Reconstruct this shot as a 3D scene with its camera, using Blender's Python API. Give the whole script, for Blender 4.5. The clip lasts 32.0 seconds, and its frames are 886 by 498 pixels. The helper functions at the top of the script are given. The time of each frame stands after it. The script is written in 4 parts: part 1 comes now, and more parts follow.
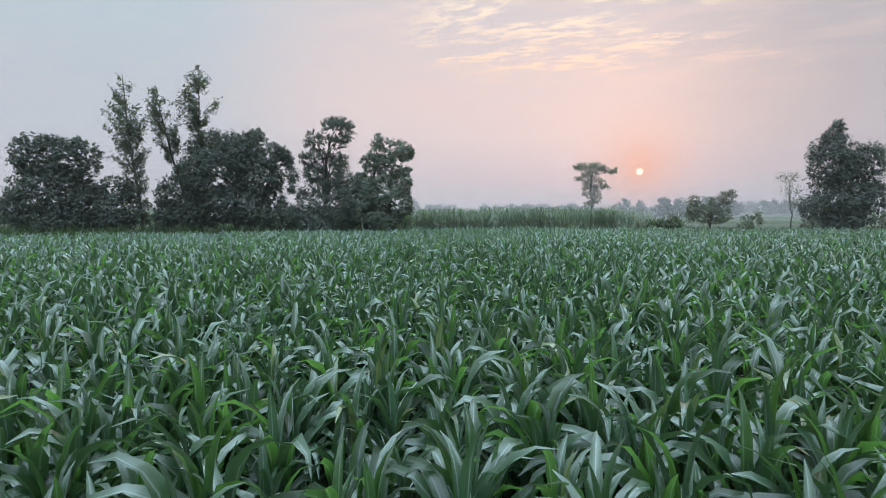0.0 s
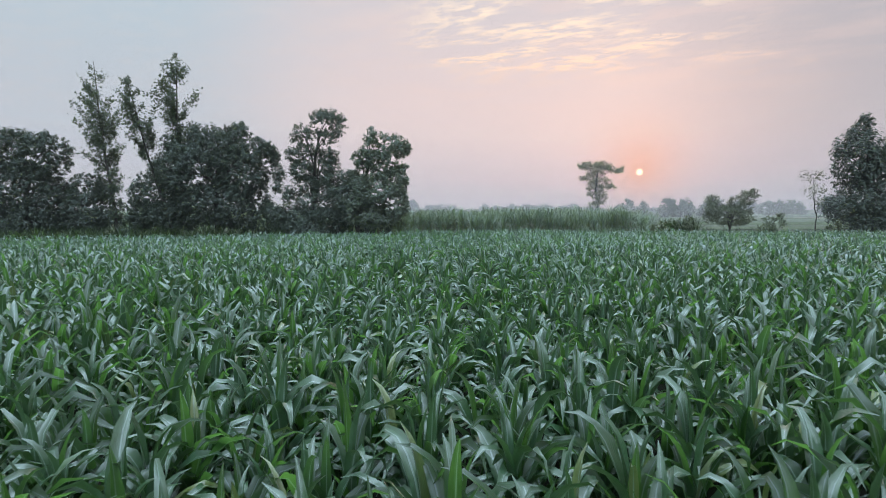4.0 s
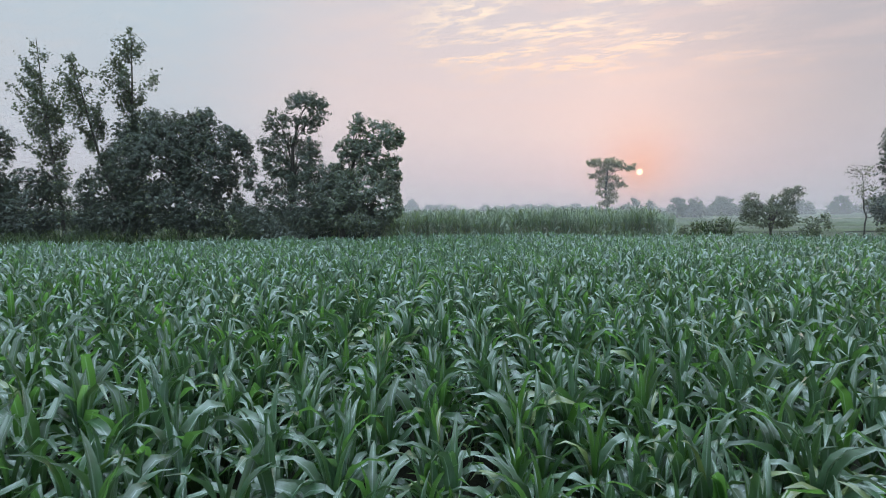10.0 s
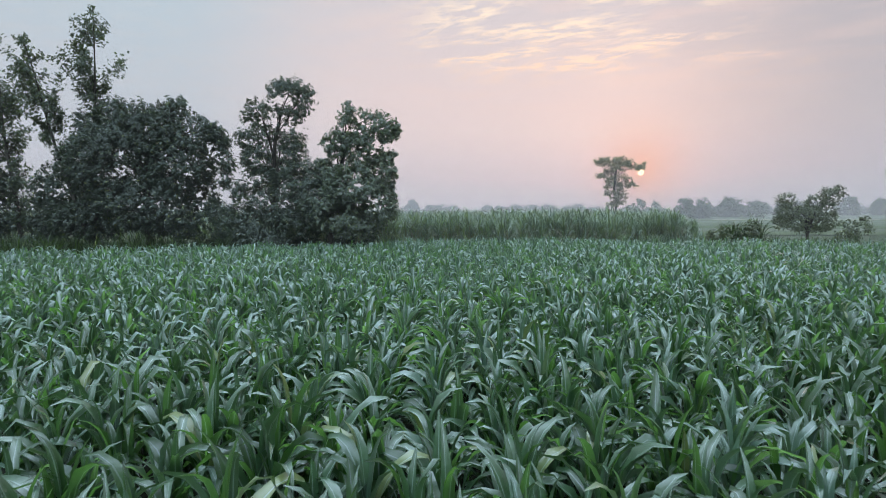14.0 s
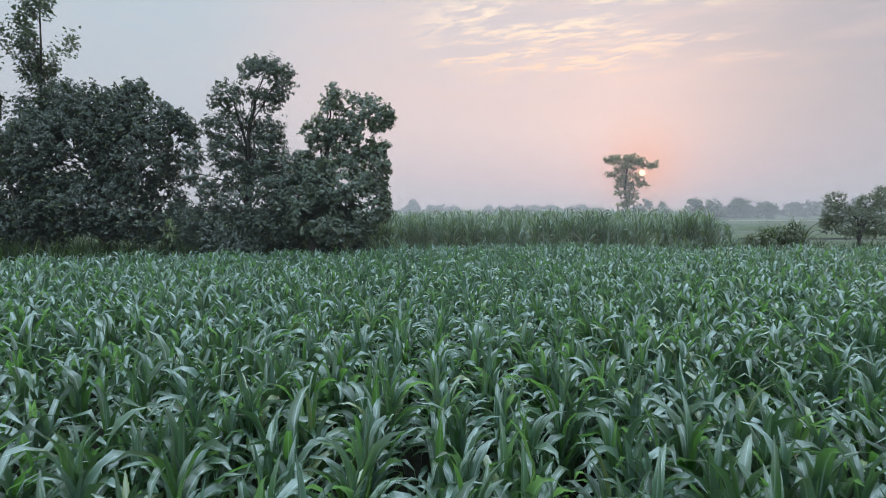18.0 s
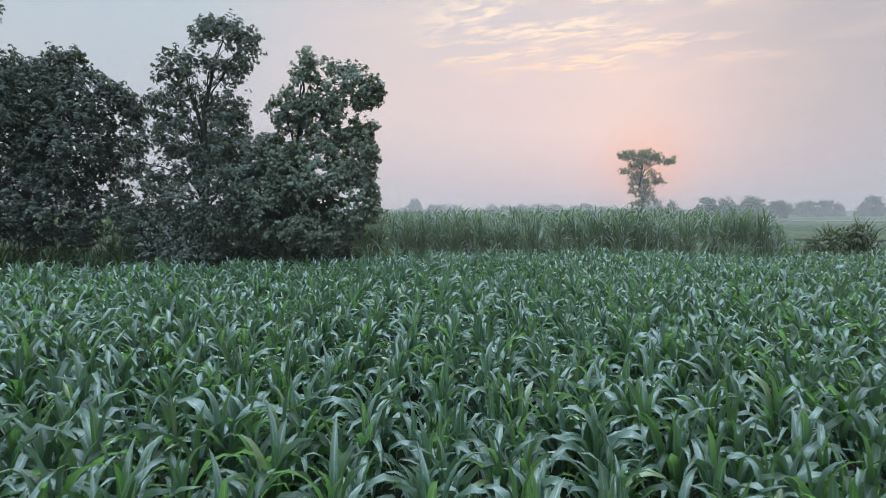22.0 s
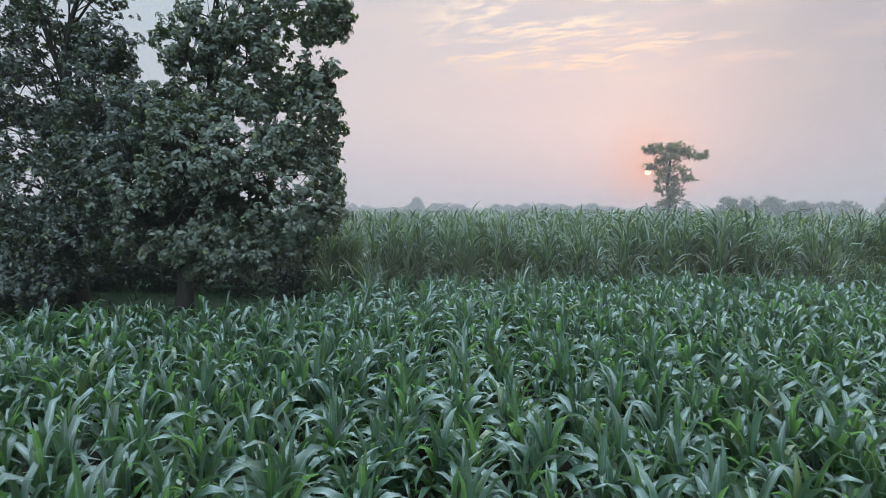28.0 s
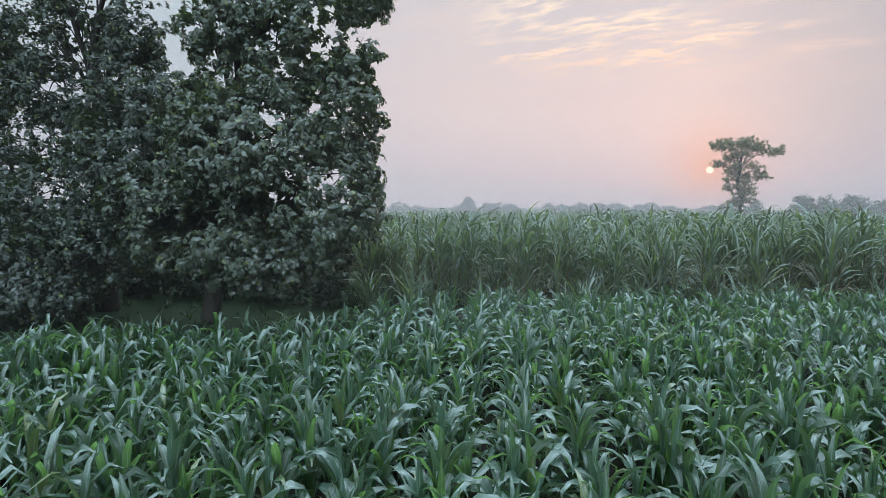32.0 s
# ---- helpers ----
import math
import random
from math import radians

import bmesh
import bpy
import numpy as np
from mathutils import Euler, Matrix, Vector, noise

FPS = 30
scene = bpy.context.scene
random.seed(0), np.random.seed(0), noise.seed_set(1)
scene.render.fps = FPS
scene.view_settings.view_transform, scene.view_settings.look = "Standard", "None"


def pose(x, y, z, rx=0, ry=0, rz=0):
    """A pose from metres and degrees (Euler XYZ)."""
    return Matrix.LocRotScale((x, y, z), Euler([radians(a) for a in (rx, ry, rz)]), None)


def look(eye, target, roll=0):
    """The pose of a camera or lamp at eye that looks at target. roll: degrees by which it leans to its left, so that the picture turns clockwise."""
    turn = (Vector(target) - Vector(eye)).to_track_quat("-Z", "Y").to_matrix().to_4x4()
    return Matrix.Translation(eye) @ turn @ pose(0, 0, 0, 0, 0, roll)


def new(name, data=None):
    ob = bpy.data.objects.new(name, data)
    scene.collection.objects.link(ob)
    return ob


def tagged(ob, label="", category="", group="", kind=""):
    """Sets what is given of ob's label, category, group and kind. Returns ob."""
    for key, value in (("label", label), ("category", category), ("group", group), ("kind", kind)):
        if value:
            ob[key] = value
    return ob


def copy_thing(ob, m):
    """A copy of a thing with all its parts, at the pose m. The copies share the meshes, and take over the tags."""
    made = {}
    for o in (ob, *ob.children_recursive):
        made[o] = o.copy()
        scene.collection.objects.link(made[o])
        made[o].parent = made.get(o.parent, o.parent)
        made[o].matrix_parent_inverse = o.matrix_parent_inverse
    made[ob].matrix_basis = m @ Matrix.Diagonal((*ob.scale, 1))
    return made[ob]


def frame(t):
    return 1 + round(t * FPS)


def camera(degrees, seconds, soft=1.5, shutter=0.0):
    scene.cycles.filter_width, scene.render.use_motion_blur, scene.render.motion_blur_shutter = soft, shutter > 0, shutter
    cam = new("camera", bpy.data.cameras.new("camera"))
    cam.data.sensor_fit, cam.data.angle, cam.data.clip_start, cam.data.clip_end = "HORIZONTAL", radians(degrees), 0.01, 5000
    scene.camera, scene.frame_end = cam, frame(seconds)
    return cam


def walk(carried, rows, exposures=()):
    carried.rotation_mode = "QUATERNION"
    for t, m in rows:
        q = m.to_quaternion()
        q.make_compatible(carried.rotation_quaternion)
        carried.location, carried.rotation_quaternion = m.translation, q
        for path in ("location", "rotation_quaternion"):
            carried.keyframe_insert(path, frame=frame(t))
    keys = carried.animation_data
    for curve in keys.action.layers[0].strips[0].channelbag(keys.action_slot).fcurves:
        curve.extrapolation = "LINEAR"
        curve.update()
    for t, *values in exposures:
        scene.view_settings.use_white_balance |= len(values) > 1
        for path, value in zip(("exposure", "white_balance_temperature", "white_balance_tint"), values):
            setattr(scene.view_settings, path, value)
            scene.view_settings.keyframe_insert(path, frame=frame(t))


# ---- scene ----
cam = camera(80.5, 32.0, soft=0.8, shutter=0.25)
PATH = [
    (0, (0.544, -0.437, 2.385), (0.544, 1.557, 2.232), -0.0),
    (0.5, (0.537, -0.043, 2.391), (0.537, 1.951, 2.239), -0.1),
    (1, (0.535, 0.346, 2.39), (0.536, 2.34, 2.238), -0.0),
    (1.5, (0.556, 0.774, 2.407), (0.557, 2.768, 2.255), -0.0),
    (2, (0.572, 1.215, 2.41), (0.572, 3.209, 2.258), -0.0),
    (2.5, (0.579, 1.664, 2.407), (0.579, 3.658, 2.256), -0.1),
    (3, (0.594, 2.156, 2.398), (0.595, 4.15, 2.246), -0.1),
    (3.5, (0.604, 2.638, 2.396), (0.604, 4.632, 2.245), -0.0),
    (5.5, (0.579, 4.578, 2.412), (0.581, 6.572, 2.26), -0.0),
    (6, (0.578, 5.041, 2.42), (0.581, 7.035, 2.267), -0.0),
    (6.5, (0.578, 5.508, 2.423), (0.581, 7.502, 2.269), -0.0),
    (7, (0.587, 5.971, 2.415), (0.59, 7.965, 2.262), -0.0),
    (7.5, (0.608, 6.476, 2.404), (0.61, 8.47, 2.252), -0.0),
    (8, (0.623, 6.986, 2.398), (0.625, 8.98, 2.246), -0.0),
    (8.5, (0.634, 7.453, 2.402), (0.636, 9.447, 2.25), 0.0),
    (9, (0.649, 7.951, 2.418), (0.651, 9.945, 2.266), -0.0),
    (9.5, (0.66, 8.416, 2.423), (0.661, 10.41, 2.271), 0.0),
    (10, (0.66, 8.894, 2.433), (0.66, 10.888, 2.281), 0.0),
    (10.5, (0.665, 9.378, 2.438), (0.665, 11.372, 2.285), 0.0),
    (11, (0.681, 9.868, 2.444), (0.68, 11.862, 2.292), 0.0),
    (11.5, (0.696, 10.343, 2.45), (0.694, 12.338, 2.298), 0.0),
    (12, (0.711, 10.831, 2.446), (0.709, 12.825, 2.295), 0.0),
    (12.5, (0.729, 11.305, 2.454), (0.727, 13.299, 2.303), 0.1),
    (13, (0.736, 11.796, 2.454), (0.733, 13.791, 2.304), 0.1),
    (13.5, (0.649, 12.343, 2.501), (0.648, 14.337, 2.35), 0.1),
    (14, (0.65, 12.793, 2.512), (0.647, 14.787, 2.361), 0.1),
    (14.5, (0.626, 13.297, 2.518), (0.623, 15.292, 2.367), 0.1),
    (16.5, (0.609, 15.432, 2.543), (0.604, 17.427, 2.392), 0.2),
    (17, (0.614, 16.001, 2.542), (0.608, 17.995, 2.391), 0.2),
    (17.5, (0.622, 16.57, 2.531), (0.615, 18.565, 2.381), 0.2),
    (18, (0.629, 17.121, 2.535), (0.622, 19.115, 2.385), 0.2),
    (18.5, (0.596, 17.731, 2.519), (0.588, 19.726, 2.369), 0.2),
    (19, (0.611, 18.342, 2.488), (0.602, 20.336, 2.338), 0.1),
    (19.5, (0.617, 18.98, 2.478), (0.608, 20.975, 2.329), 0.2),
    (20, (0.623, 19.611, 2.482), (0.612, 21.605, 2.331), 0.2),
    (20.5, (0.637, 20.259, 2.475), (0.625, 22.254, 2.325), 0.2),
    (21, (0.646, 20.912, 2.475), (0.632, 22.906, 2.324), 0.2),
    (21.5, (0.641, 21.566, 2.477), (0.625, 23.56, 2.326), 0.2),
    (22, (0.632, 22.163, 2.469), (0.616, 24.157, 2.317), 0.2),
    (22.5, (0.645, 22.828, 2.46), (0.628, 24.822, 2.309), 0.2),
    (23, (0.623, 23.48, 2.452), (0.606, 25.474, 2.302), 0.2),
    (23.5, (0.607, 24.365, 2.475), (0.589, 26.359, 2.322), 0.3),
    (24, (0.615, 24.557, 2.488), (0.596, 26.551, 2.334), 0.4),
    (24.5, (0.629, 25.373, 2.475), (0.606, 27.367, 2.322), 0.2),
    (25, (0.636, 26.092, 2.45), (0.612, 28.086, 2.299), 0.2),
    (25.5, (0.58, 26.909, 2.478), (0.559, 28.903, 2.326), 0.2),
    (27.5, (0.488, 29.552, 2.541), (0.464, 31.546, 2.385), 0.4),
    (28, (0.47, 30.166, 2.543), (0.446, 32.16, 2.386), 0.5),
    (28.5, (0.461, 30.756, 2.546), (0.436, 32.75, 2.391), 0.4),
    (29, (0.459, 31.296, 2.545), (0.432, 33.29, 2.39), 0.3),
    (29.5, (0.457, 31.667, 2.558), (0.43, 33.661, 2.401), 0.4),
    (30, (0.453, 31.86, 2.577), (0.426, 33.853, 2.419), 0.5),
    (30.5, (0.453, 31.866, 2.587), (0.425, 33.86, 2.428), 0.5),
    (31, (0.43, 31.849, 2.589), (0.355, 33.841, 2.43), 0.4),
    (31.5, (0.42, 31.821, 2.597), (0.265, 33.808, 2.437), 0.4),
    (32, (0.413, 31.799, 2.599), (0.194, 33.781, 2.44), 0.4),
]
walk(cam, [(t, look(eye, target, roll)) for t, eye, target, roll in PATH])

# ---- light ----
SUN = Vector((0.3490, 0.9358, 0.0660)).normalized()
world = bpy.data.worlds.new("evening_sky")
scene.world = world
world.use_nodes = True


class Nodes:
    """Short hand for building a node tree."""

    def __init__(self, tree):
        self.tree = tree
        tree.nodes.clear()

    def add(self, kind, ins=()):
        node = self.tree.nodes.new(kind)
        for key, value in dict(ins).items():
            if isinstance(value, bpy.types.NodeSocket):
                self.tree.links.new(value, node.inputs[key])
            else:
                node.inputs[key].default_value = value
        return node

    def math(self, op, a, b=0.0, c=0.0, clamp=False):
        node = self.add("ShaderNodeMath", {0: a, 1: b, 2: c})
        node.operation, node.use_clamp = op, clamp
        return node.outputs[0]

    def vec(self, op, a, b=(0, 0, 0)):
        node = self.add("ShaderNodeVectorMath", {0: a, 1: b})
        node.operation = op
        return node.outputs["Value"] if op in ("DOT_PRODUCT", "DISTANCE", "LENGTH") else node.outputs[0]

    def ramp(self, value, a, b, c=0.0, d=1.0, smooth=True):
        node = self.add("ShaderNodeMapRange", {"Value": value, "From Min": a, "From Max": b, "To Min": c, "To Max": d})
        node.interpolation_type = "SMOOTHSTEP" if smooth else "LINEAR"
        return node.outputs[0]

    def mix(self, f, a, b, mode="MIX"):
        node = self.add("ShaderNodeMix")
        node.data_type, node.blend_type = "RGBA", mode
        for key, value in ((0, f), (6, a), (7, b)):
            if isinstance(value, bpy.types.NodeSocket):
                self.tree.links.new(value, node.inputs[key])
            else:
                node.inputs[key].default_value = value if key == 0 else (*value, 1)
        return node.outputs[2]

    def noise(self, vector, scale, detail=4.0, rough=0.55, distort=0.0):
        return self.add("ShaderNodeTexNoise", {"Vector": vector, "Scale": scale, "Detail": detail, "Roughness": rough, "Distortion": distort}).outputs["Fac"]


def build_sky():
    k = Nodes(world.node_tree)
    d = k.vec("NORMALIZE", k.add("ShaderNodeTexCoord").outputs["Generated"])
    x, y, z = k.add("ShaderNodeSeparateXYZ", {0: d}).outputs
    up = k.math("MAXIMUM", z, 0.0)
    near = k.vec("DOT_PRODUCT", d, (0.165, 0.963, 0.215))
    away = k.vec("DISTANCE", d, tuple(SUN))
    # hazy air: lavender low down, pink round the sun, pale blue high up and away from it
    low = k.mix(k.ramp(near, 0.78, 0.99), (0.61, 0.58, 0.63), (0.70, 0.595, 0.63))
    mid = k.mix(k.ramp(near, 0.80, 0.99), (0.555, 0.61, 0.69), (0.85, 0.695, 0.70))
    high = k.mix(k.ramp(near, 0.80, 0.97), (0.53, 0.65, 0.745), (0.69, 0.66, 0.71))
    air = k.mix(k.ramp(up, 0.0, 0.15), low, mid)
    air = k.mix(k.ramp(up, 0.14, 0.42), air, high)
    air = k.mix(k.ramp(x, 0.25, 0.62, 0.0, 0.75), air, (0.465, 0.455, 0.515))
    # sky overhead and behind, out of view, raised to brighten field and trees
    sky_lift = k.math("MAXIMUM", k.ramp(up, 0.40, 0.92), k.math("MULTIPLY", k.math("MULTIPLY", k.ramp(y, 0.25, -0.75), k.ramp(z, 0.0, 0.25)), 0.70))
    # lift reduced to the left and right so the field's sides stay darker
    sky_lift = k.math("MULTIPLY", sky_lift, k.ramp(k.math("ABSOLUTE", x), 0.06, 0.50, 1.36, 0.06))
    air = k.mix(sky_lift, air, (3.0, 3.9, 4.85))
    glow = k.math("POWER", k.ramp(away, 0.0, 0.15, 1.0, 0.0, False), 2.4)
    air = k.mix(k.math("MULTIPLY", glow, 0.85), air, (1.0, 0.42, 0.22))
    # thin rippled cloud sheet
    over = k.math("MAXIMUM", z, 0.03)
    p = k.add("ShaderNodeCombineXYZ", {0: k.math("DIVIDE", x, over), 1: k.math("DIVIDE", y, over), 2: 0.0}).outputs[0]
    spin = k.add("ShaderNodeVectorRotate", {"Vector": p, "Angle": 0.5})
    spin.rotation_type = "Z_AXIS"
    turn = spin.outputs[0]
    long = k.vec("MULTIPLY", turn, (0.85, 1.42, 1.0))
    big = k.noise(long, 1.9, 3.0)
    fine = k.noise(long, 7.0, 9.0, 0.66, 0.35)
    body = k.math("MULTIPLY", k.ramp(fine, 0.40, 0.60), k.ramp(big, 0.40, 0.58))
    off = k.vec("MULTIPLY", k.vec("SUBTRACT", p, (0.62, 3.25, 0.0)), (0.85, 0.85, 0.0))
    sheet = k.ramp(k.vec("LENGTH", off), 0.45, 1.05, 1.0, 0.0)
    off = k.vec("MULTIPLY", k.vec("SUBTRACT", p, (1.70, 3.65, 0.0)), (1.0, 1.9, 0.0))
    sheet = k.math("MAXIMUM", sheet, k.ramp(k.vec("LENGTH", off), 0.3, 1.0, 0.35, 0.0))
    px = k.add("ShaderNodeSeparateXYZ", {0: p}).outputs[0]
    sheet = k.math("MULTIPLY", sheet, k.ramp(px, -0.42, 0.10))
    cloud = k.math("MULTIPLY", body, k.math("ADD", k.math("MULTIPLY", sheet, 1.0), 0.06))
    veil = k.math("MULTIPLY", k.ramp(k.noise(long, 1.1, 5.0, 0.6), 0.45, 0.68), k.ramp(k.vec("LENGTH", k.vec("SUBTRACT", p, (0.9, 3.6, 0.0))), 0.5, 2.6, 0.45, 0.0))
    air = k.mix(veil, air, (0.93, 0.72, 0.68))
    air = k.mix(cloud, air, k.mix(k.ramp(up, 0.20, 0.36), (1.08, 0.78, 0.62), (1.10, 0.92, 0.77)))
    disc = k.ramp(away, 0.0046, 0.0060, 1.0, 0.0)
    air = k.mix(disc, air, (2.6, 1.9, 1.1))
    sky = k.add("ShaderNodeTexSky")
    sky.sky_type, sky.sun_disc = "NISHITA", False
    sky.sun_elevation, sky.sun_rotation = math.asin(SUN.z), math.atan2(SUN.x, SUN.y)
    sky.air_density, sky.dust_density = 2.0, 4.0
    a = k.add("ShaderNodeBackground", {"Color": air, "Strength": 0.92})
    b = k.add("ShaderNodeBackground", {"Color": sky.outputs[0], "Strength": 0.012})
    both = k.add("ShaderNodeAddShader", {0: a.outputs[0], 1: b.outputs[0]})
    k.add("ShaderNodeOutputWorld", {"Surface": both.outputs[0]})


build_sky()
sun = new("sun", bpy.data.lights.new("sun", "SUN"))
sun.data.energy, sun.data.angle, sun.data.color = 0.12, radians(25.0), (1.0, 0.62, 0.42)
sun.matrix_world = look((0, 0, 0), -SUN)


# ---- materials ----
def leaf_material(name, dark, light, rib=None, rough=0.42, through_light=0.3, gloss=0.5, patch=0.5, wax=0.0):
    """A leaf: two tones by leaf and by patches, a pale midrib where there is one, light that passes through."""
    mat = bpy.data.materials.new(name)
    mat.use_nodes = True
    k = Nodes(mat.node_tree)
    geo = k.add("ShaderNodeNewGeometry")
    own = k.add("ShaderNodeObjectInfo").outputs["Random"]
    chance = k.math("FRACT", k.math("ADD", geo.outputs["Random Per Island"], k.math("MULTIPLY", own, 7.3)))
    place = geo.outputs["Position"]
    wide = k.noise(place, patch, 3.0)
    fine = k.noise(place, 24.0, 4.0, 0.65)
    f = k.math("ADD", k.math("MULTIPLY", chance, 0.55), k.math("MULTIPLY", wide, 0.5))
    f = k.math("ADD", f, k.math("MULTIPLY", k.math("SUBTRACT", fine, 0.5), 0.5), clamp=True)
    colour = k.mix(f, dark, light)
    colour = k.mix(k.ramp(chance, 0.962, 0.985, 0.0, 0.7), colour, (0.20, 0.23, 0.055))
    height = fine
    if rib:
        chart = k.add("ShaderNodeUVMap")
        chart.uv_map = "leaf"
        uv = chart.outputs[0]
        u = k.add("ShaderNodeSeparateXYZ", {0: uv}).outputs[0]
        side = k.math("ABSOLUTE", k.math("SUBTRACT", u, 0.5))
        colour = k.mix(k.ramp(side, 0.025, 0.075, 0.75, 0.0), colour, rib)
        veins = k.math("SINE", k.math("MULTIPLY", u, 70.0))
        ripple = k.noise(k.vec("ADD", k.vec("MULTIPLY", uv, (1.6, 9.0, 1.0)), k.add("ShaderNodeCombineXYZ", {2: k.math("MULTIPLY", chance, 40.0)}).outputs[0]), 1.0, 2.0)
        keel = k.math("ADD", k.math("MULTIPLY", side, 4.5), k.math("MULTIPLY", ripple, 4.0))
        height = k.math("ADD", keel, k.math("ADD", fine, k.math("MULTIPLY", veins, 0.15)))
        streak = k.noise(k.vec("MULTIPLY", uv, (26.0, 2.0, 1.0)), 1.0, 3.0)
        colour = k.mix(k.ramp(streak, 0.45, 0.75, 0.0, 0.45), colour, tuple(c * 1.7 for c in light))
    bump = k.add("ShaderNodeBump", {"Strength": 0.6 if rib else 0.25, "Distance": 0.004, "Height": height})
    shine = k.math("ADD", rough, k.math("MULTIPLY", k.math("SUBTRACT", fine, 0.5), 0.3))
    face = k.add("ShaderNodeBsdfPrincipled", {"Base Color": colour, "Roughness": shine, "Specular IOR Level": gloss, "Coat Weight": wax, "Coat Roughness": 0.28, "Coat IOR": 1.75, "Normal": bump.outputs[0]})
    warm = k.mix(0.6, colour, tuple(min(1, c * m) for c, m in zip(light, (2.4, 2.7, 0.7))))
    pass_on = k.add("ShaderNodeBsdfTranslucent", {"Color": warm})
    thin = k.math("MULTIPLY", through_light, k.ramp(chance, 0.08, 0.55, 2.1, 0.36))
    mixed = k.add("ShaderNodeMixShader", {0: thin, 1: face.outputs[0], 2: pass_on.outputs[0]})
    k.add("ShaderNodeOutputMaterial", {"Surface": mixed.outputs[0]})
    return mat


def solid_material(name, dark, light, scale, rough=0.9, bump=0.5, stretch=(1, 1, 1), fine_scale=12.0):
    """Soil, bark, straw: noise at two sizes in colour and relief."""
    mat = bpy.data.materials.new(name)
    mat.use_nodes = True
    k = Nodes(mat.node_tree)
    place = k.vec("MULTIPLY", k.add("ShaderNodeNewGeometry").outputs["Position"], stretch)
    wide, fine = k.noise(place, scale, 5.0, 0.6), k.noise(place, scale * fine_scale, 5.0, 0.7)
    own = k.add("ShaderNodeObjectInfo").outputs["Random"]
    f = k.math("ADD", k.math("MULTIPLY", wide, 0.8), k.math("MULTIPLY", k.math("SUBTRACT", fine, 0.5), 0.8))
    f = k.math("ADD", f, k.math("MULTIPLY", k.math("SUBTRACT", own, 0.4), 0.25), clamp=True)
    relief = k.add("ShaderNodeBump", {"Strength": bump, "Distance": 0.03, "Height": k.math("ADD", wide, k.math("MULTIPLY", fine, 0.6))})
    face = k.add("ShaderNodeBsdfPrincipled", {"Base Color": k.mix(f, dark, light), "Roughness": rough, "Specular IOR Level": 0.25, "Normal": relief.outputs[0]})
    k.add("ShaderNodeOutputMaterial", {"Surface": face.outputs[0]})
    return mat


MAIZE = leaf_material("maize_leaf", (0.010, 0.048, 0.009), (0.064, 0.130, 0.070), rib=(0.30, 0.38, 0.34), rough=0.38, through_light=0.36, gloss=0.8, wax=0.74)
# maize_leaf lifted paler and bluer: leaf tone plus the farther field's brighter light
MAIZE_PALE = leaf_material("pale_maize_leaf", (0.011, 0.056, 0.016), (0.106, 0.180, 0.138), rib=(0.30, 0.38, 0.34), rough=0.38, through_light=0.36, gloss=0.8, wax=0.74)
MAIZE_STALK = leaf_material("maize_stalk", (0.07, 0.16, 0.04), (0.12, 0.24, 0.06), rough=0.5, through_light=0.15)
CANE = leaf_material("cane_leaf", (0.032, 0.059, 0.038), (0.221, 0.275, 0.211), rough=0.40, through_light=0.18, patch=1.3)
CANE_DRY = leaf_material("cane_straw", (0.12, 0.108, 0.09), (0.27, 0.245, 0.20), rough=0.7, through_light=0.15, gloss=0.2)
CANE_STALK = solid_material("cane_stalk", (0.10, 0.10, 0.045), (0.22, 0.19, 0.09), 3.0, 0.6, 0.2)
# leaf colour darkened to stand for the shade within dense crowns
DEEP_SHADE_LEAF = leaf_material("deep_shade_leaf", (0.029, 0.043, 0.032), (0.068, 0.088, 0.066), rough=0.40, through_light=0.18, gloss=0.5, patch=0.35)
# darker copy of broad_leaf, with the shade on the deeper tree in its colour
SHADED_LEAF = leaf_material("shaded_broad_leaf", (0.030, 0.044, 0.033), (0.085, 0.109, 0.084), rough=0.38, through_light=0.2, gloss=0.6, patch=0.35)
TREE_LEAF = leaf_material("broad_leaf", (0.042, 0.060, 0.044), (0.142, 0.176, 0.128), rough=0.36, through_light=0.22, gloss=0.7, patch=0.35)
POPLAR_LEAF = leaf_material("poplar_leaf", (0.052, 0.072, 0.052), (0.095, 0.119, 0.086), rough=0.5, through_light=0.25, patch=0.4)
# paled so that part of the distant haze sits in the leaf colour
LONE_LEAF = leaf_material("feathery_leaf", (0.135, 0.132, 0.086), (0.205, 0.198, 0.128), rough=0.55, through_light=0.4, patch=0.2)
BUSH_LEAF = leaf_material("bush_leaf", (0.085, 0.100, 0.068), (0.150, 0.165, 0.115), rough=0.55, through_light=0.25, patch=0.3)
FAR_LEAF = leaf_material("far_leaf", (0.06, 0.08, 0.055), (0.095, 0.115, 0.08), rough=0.8, through_light=0.1, gloss=0.1, patch=0.05)
# tree shade over the undergrowth darkened in; the dark tussocks share the tone
GRASS = leaf_material("grass_blade", (0.022, 0.041, 0.015), (0.049, 0.076, 0.032), rough=0.6, through_light=0.3)
BARK = solid_material("bark", (0.026, 0.024, 0.020), (0.125, 0.115, 0.095), 6.0, 0.9, 1.0, (1, 1, 0.25))
SOIL = solid_material("soil", (0.05, 0.06, 0.03), (0.10, 0.11, 0.055), 0.15, 0.95, 0.6)
MEADOW = solid_material("meadow", (0.044, 0.064, 0.032), (0.080, 0.100, 0.052), 0.25, 0.95, 0.5)
# the shade in the gaps between maize rows is put into this soil colour
SHADED_EARTH = solid_material("earth", (0.014, 0.014, 0.009), (0.036, 0.035, 0.022), 1.5, 0.95, 0.8)
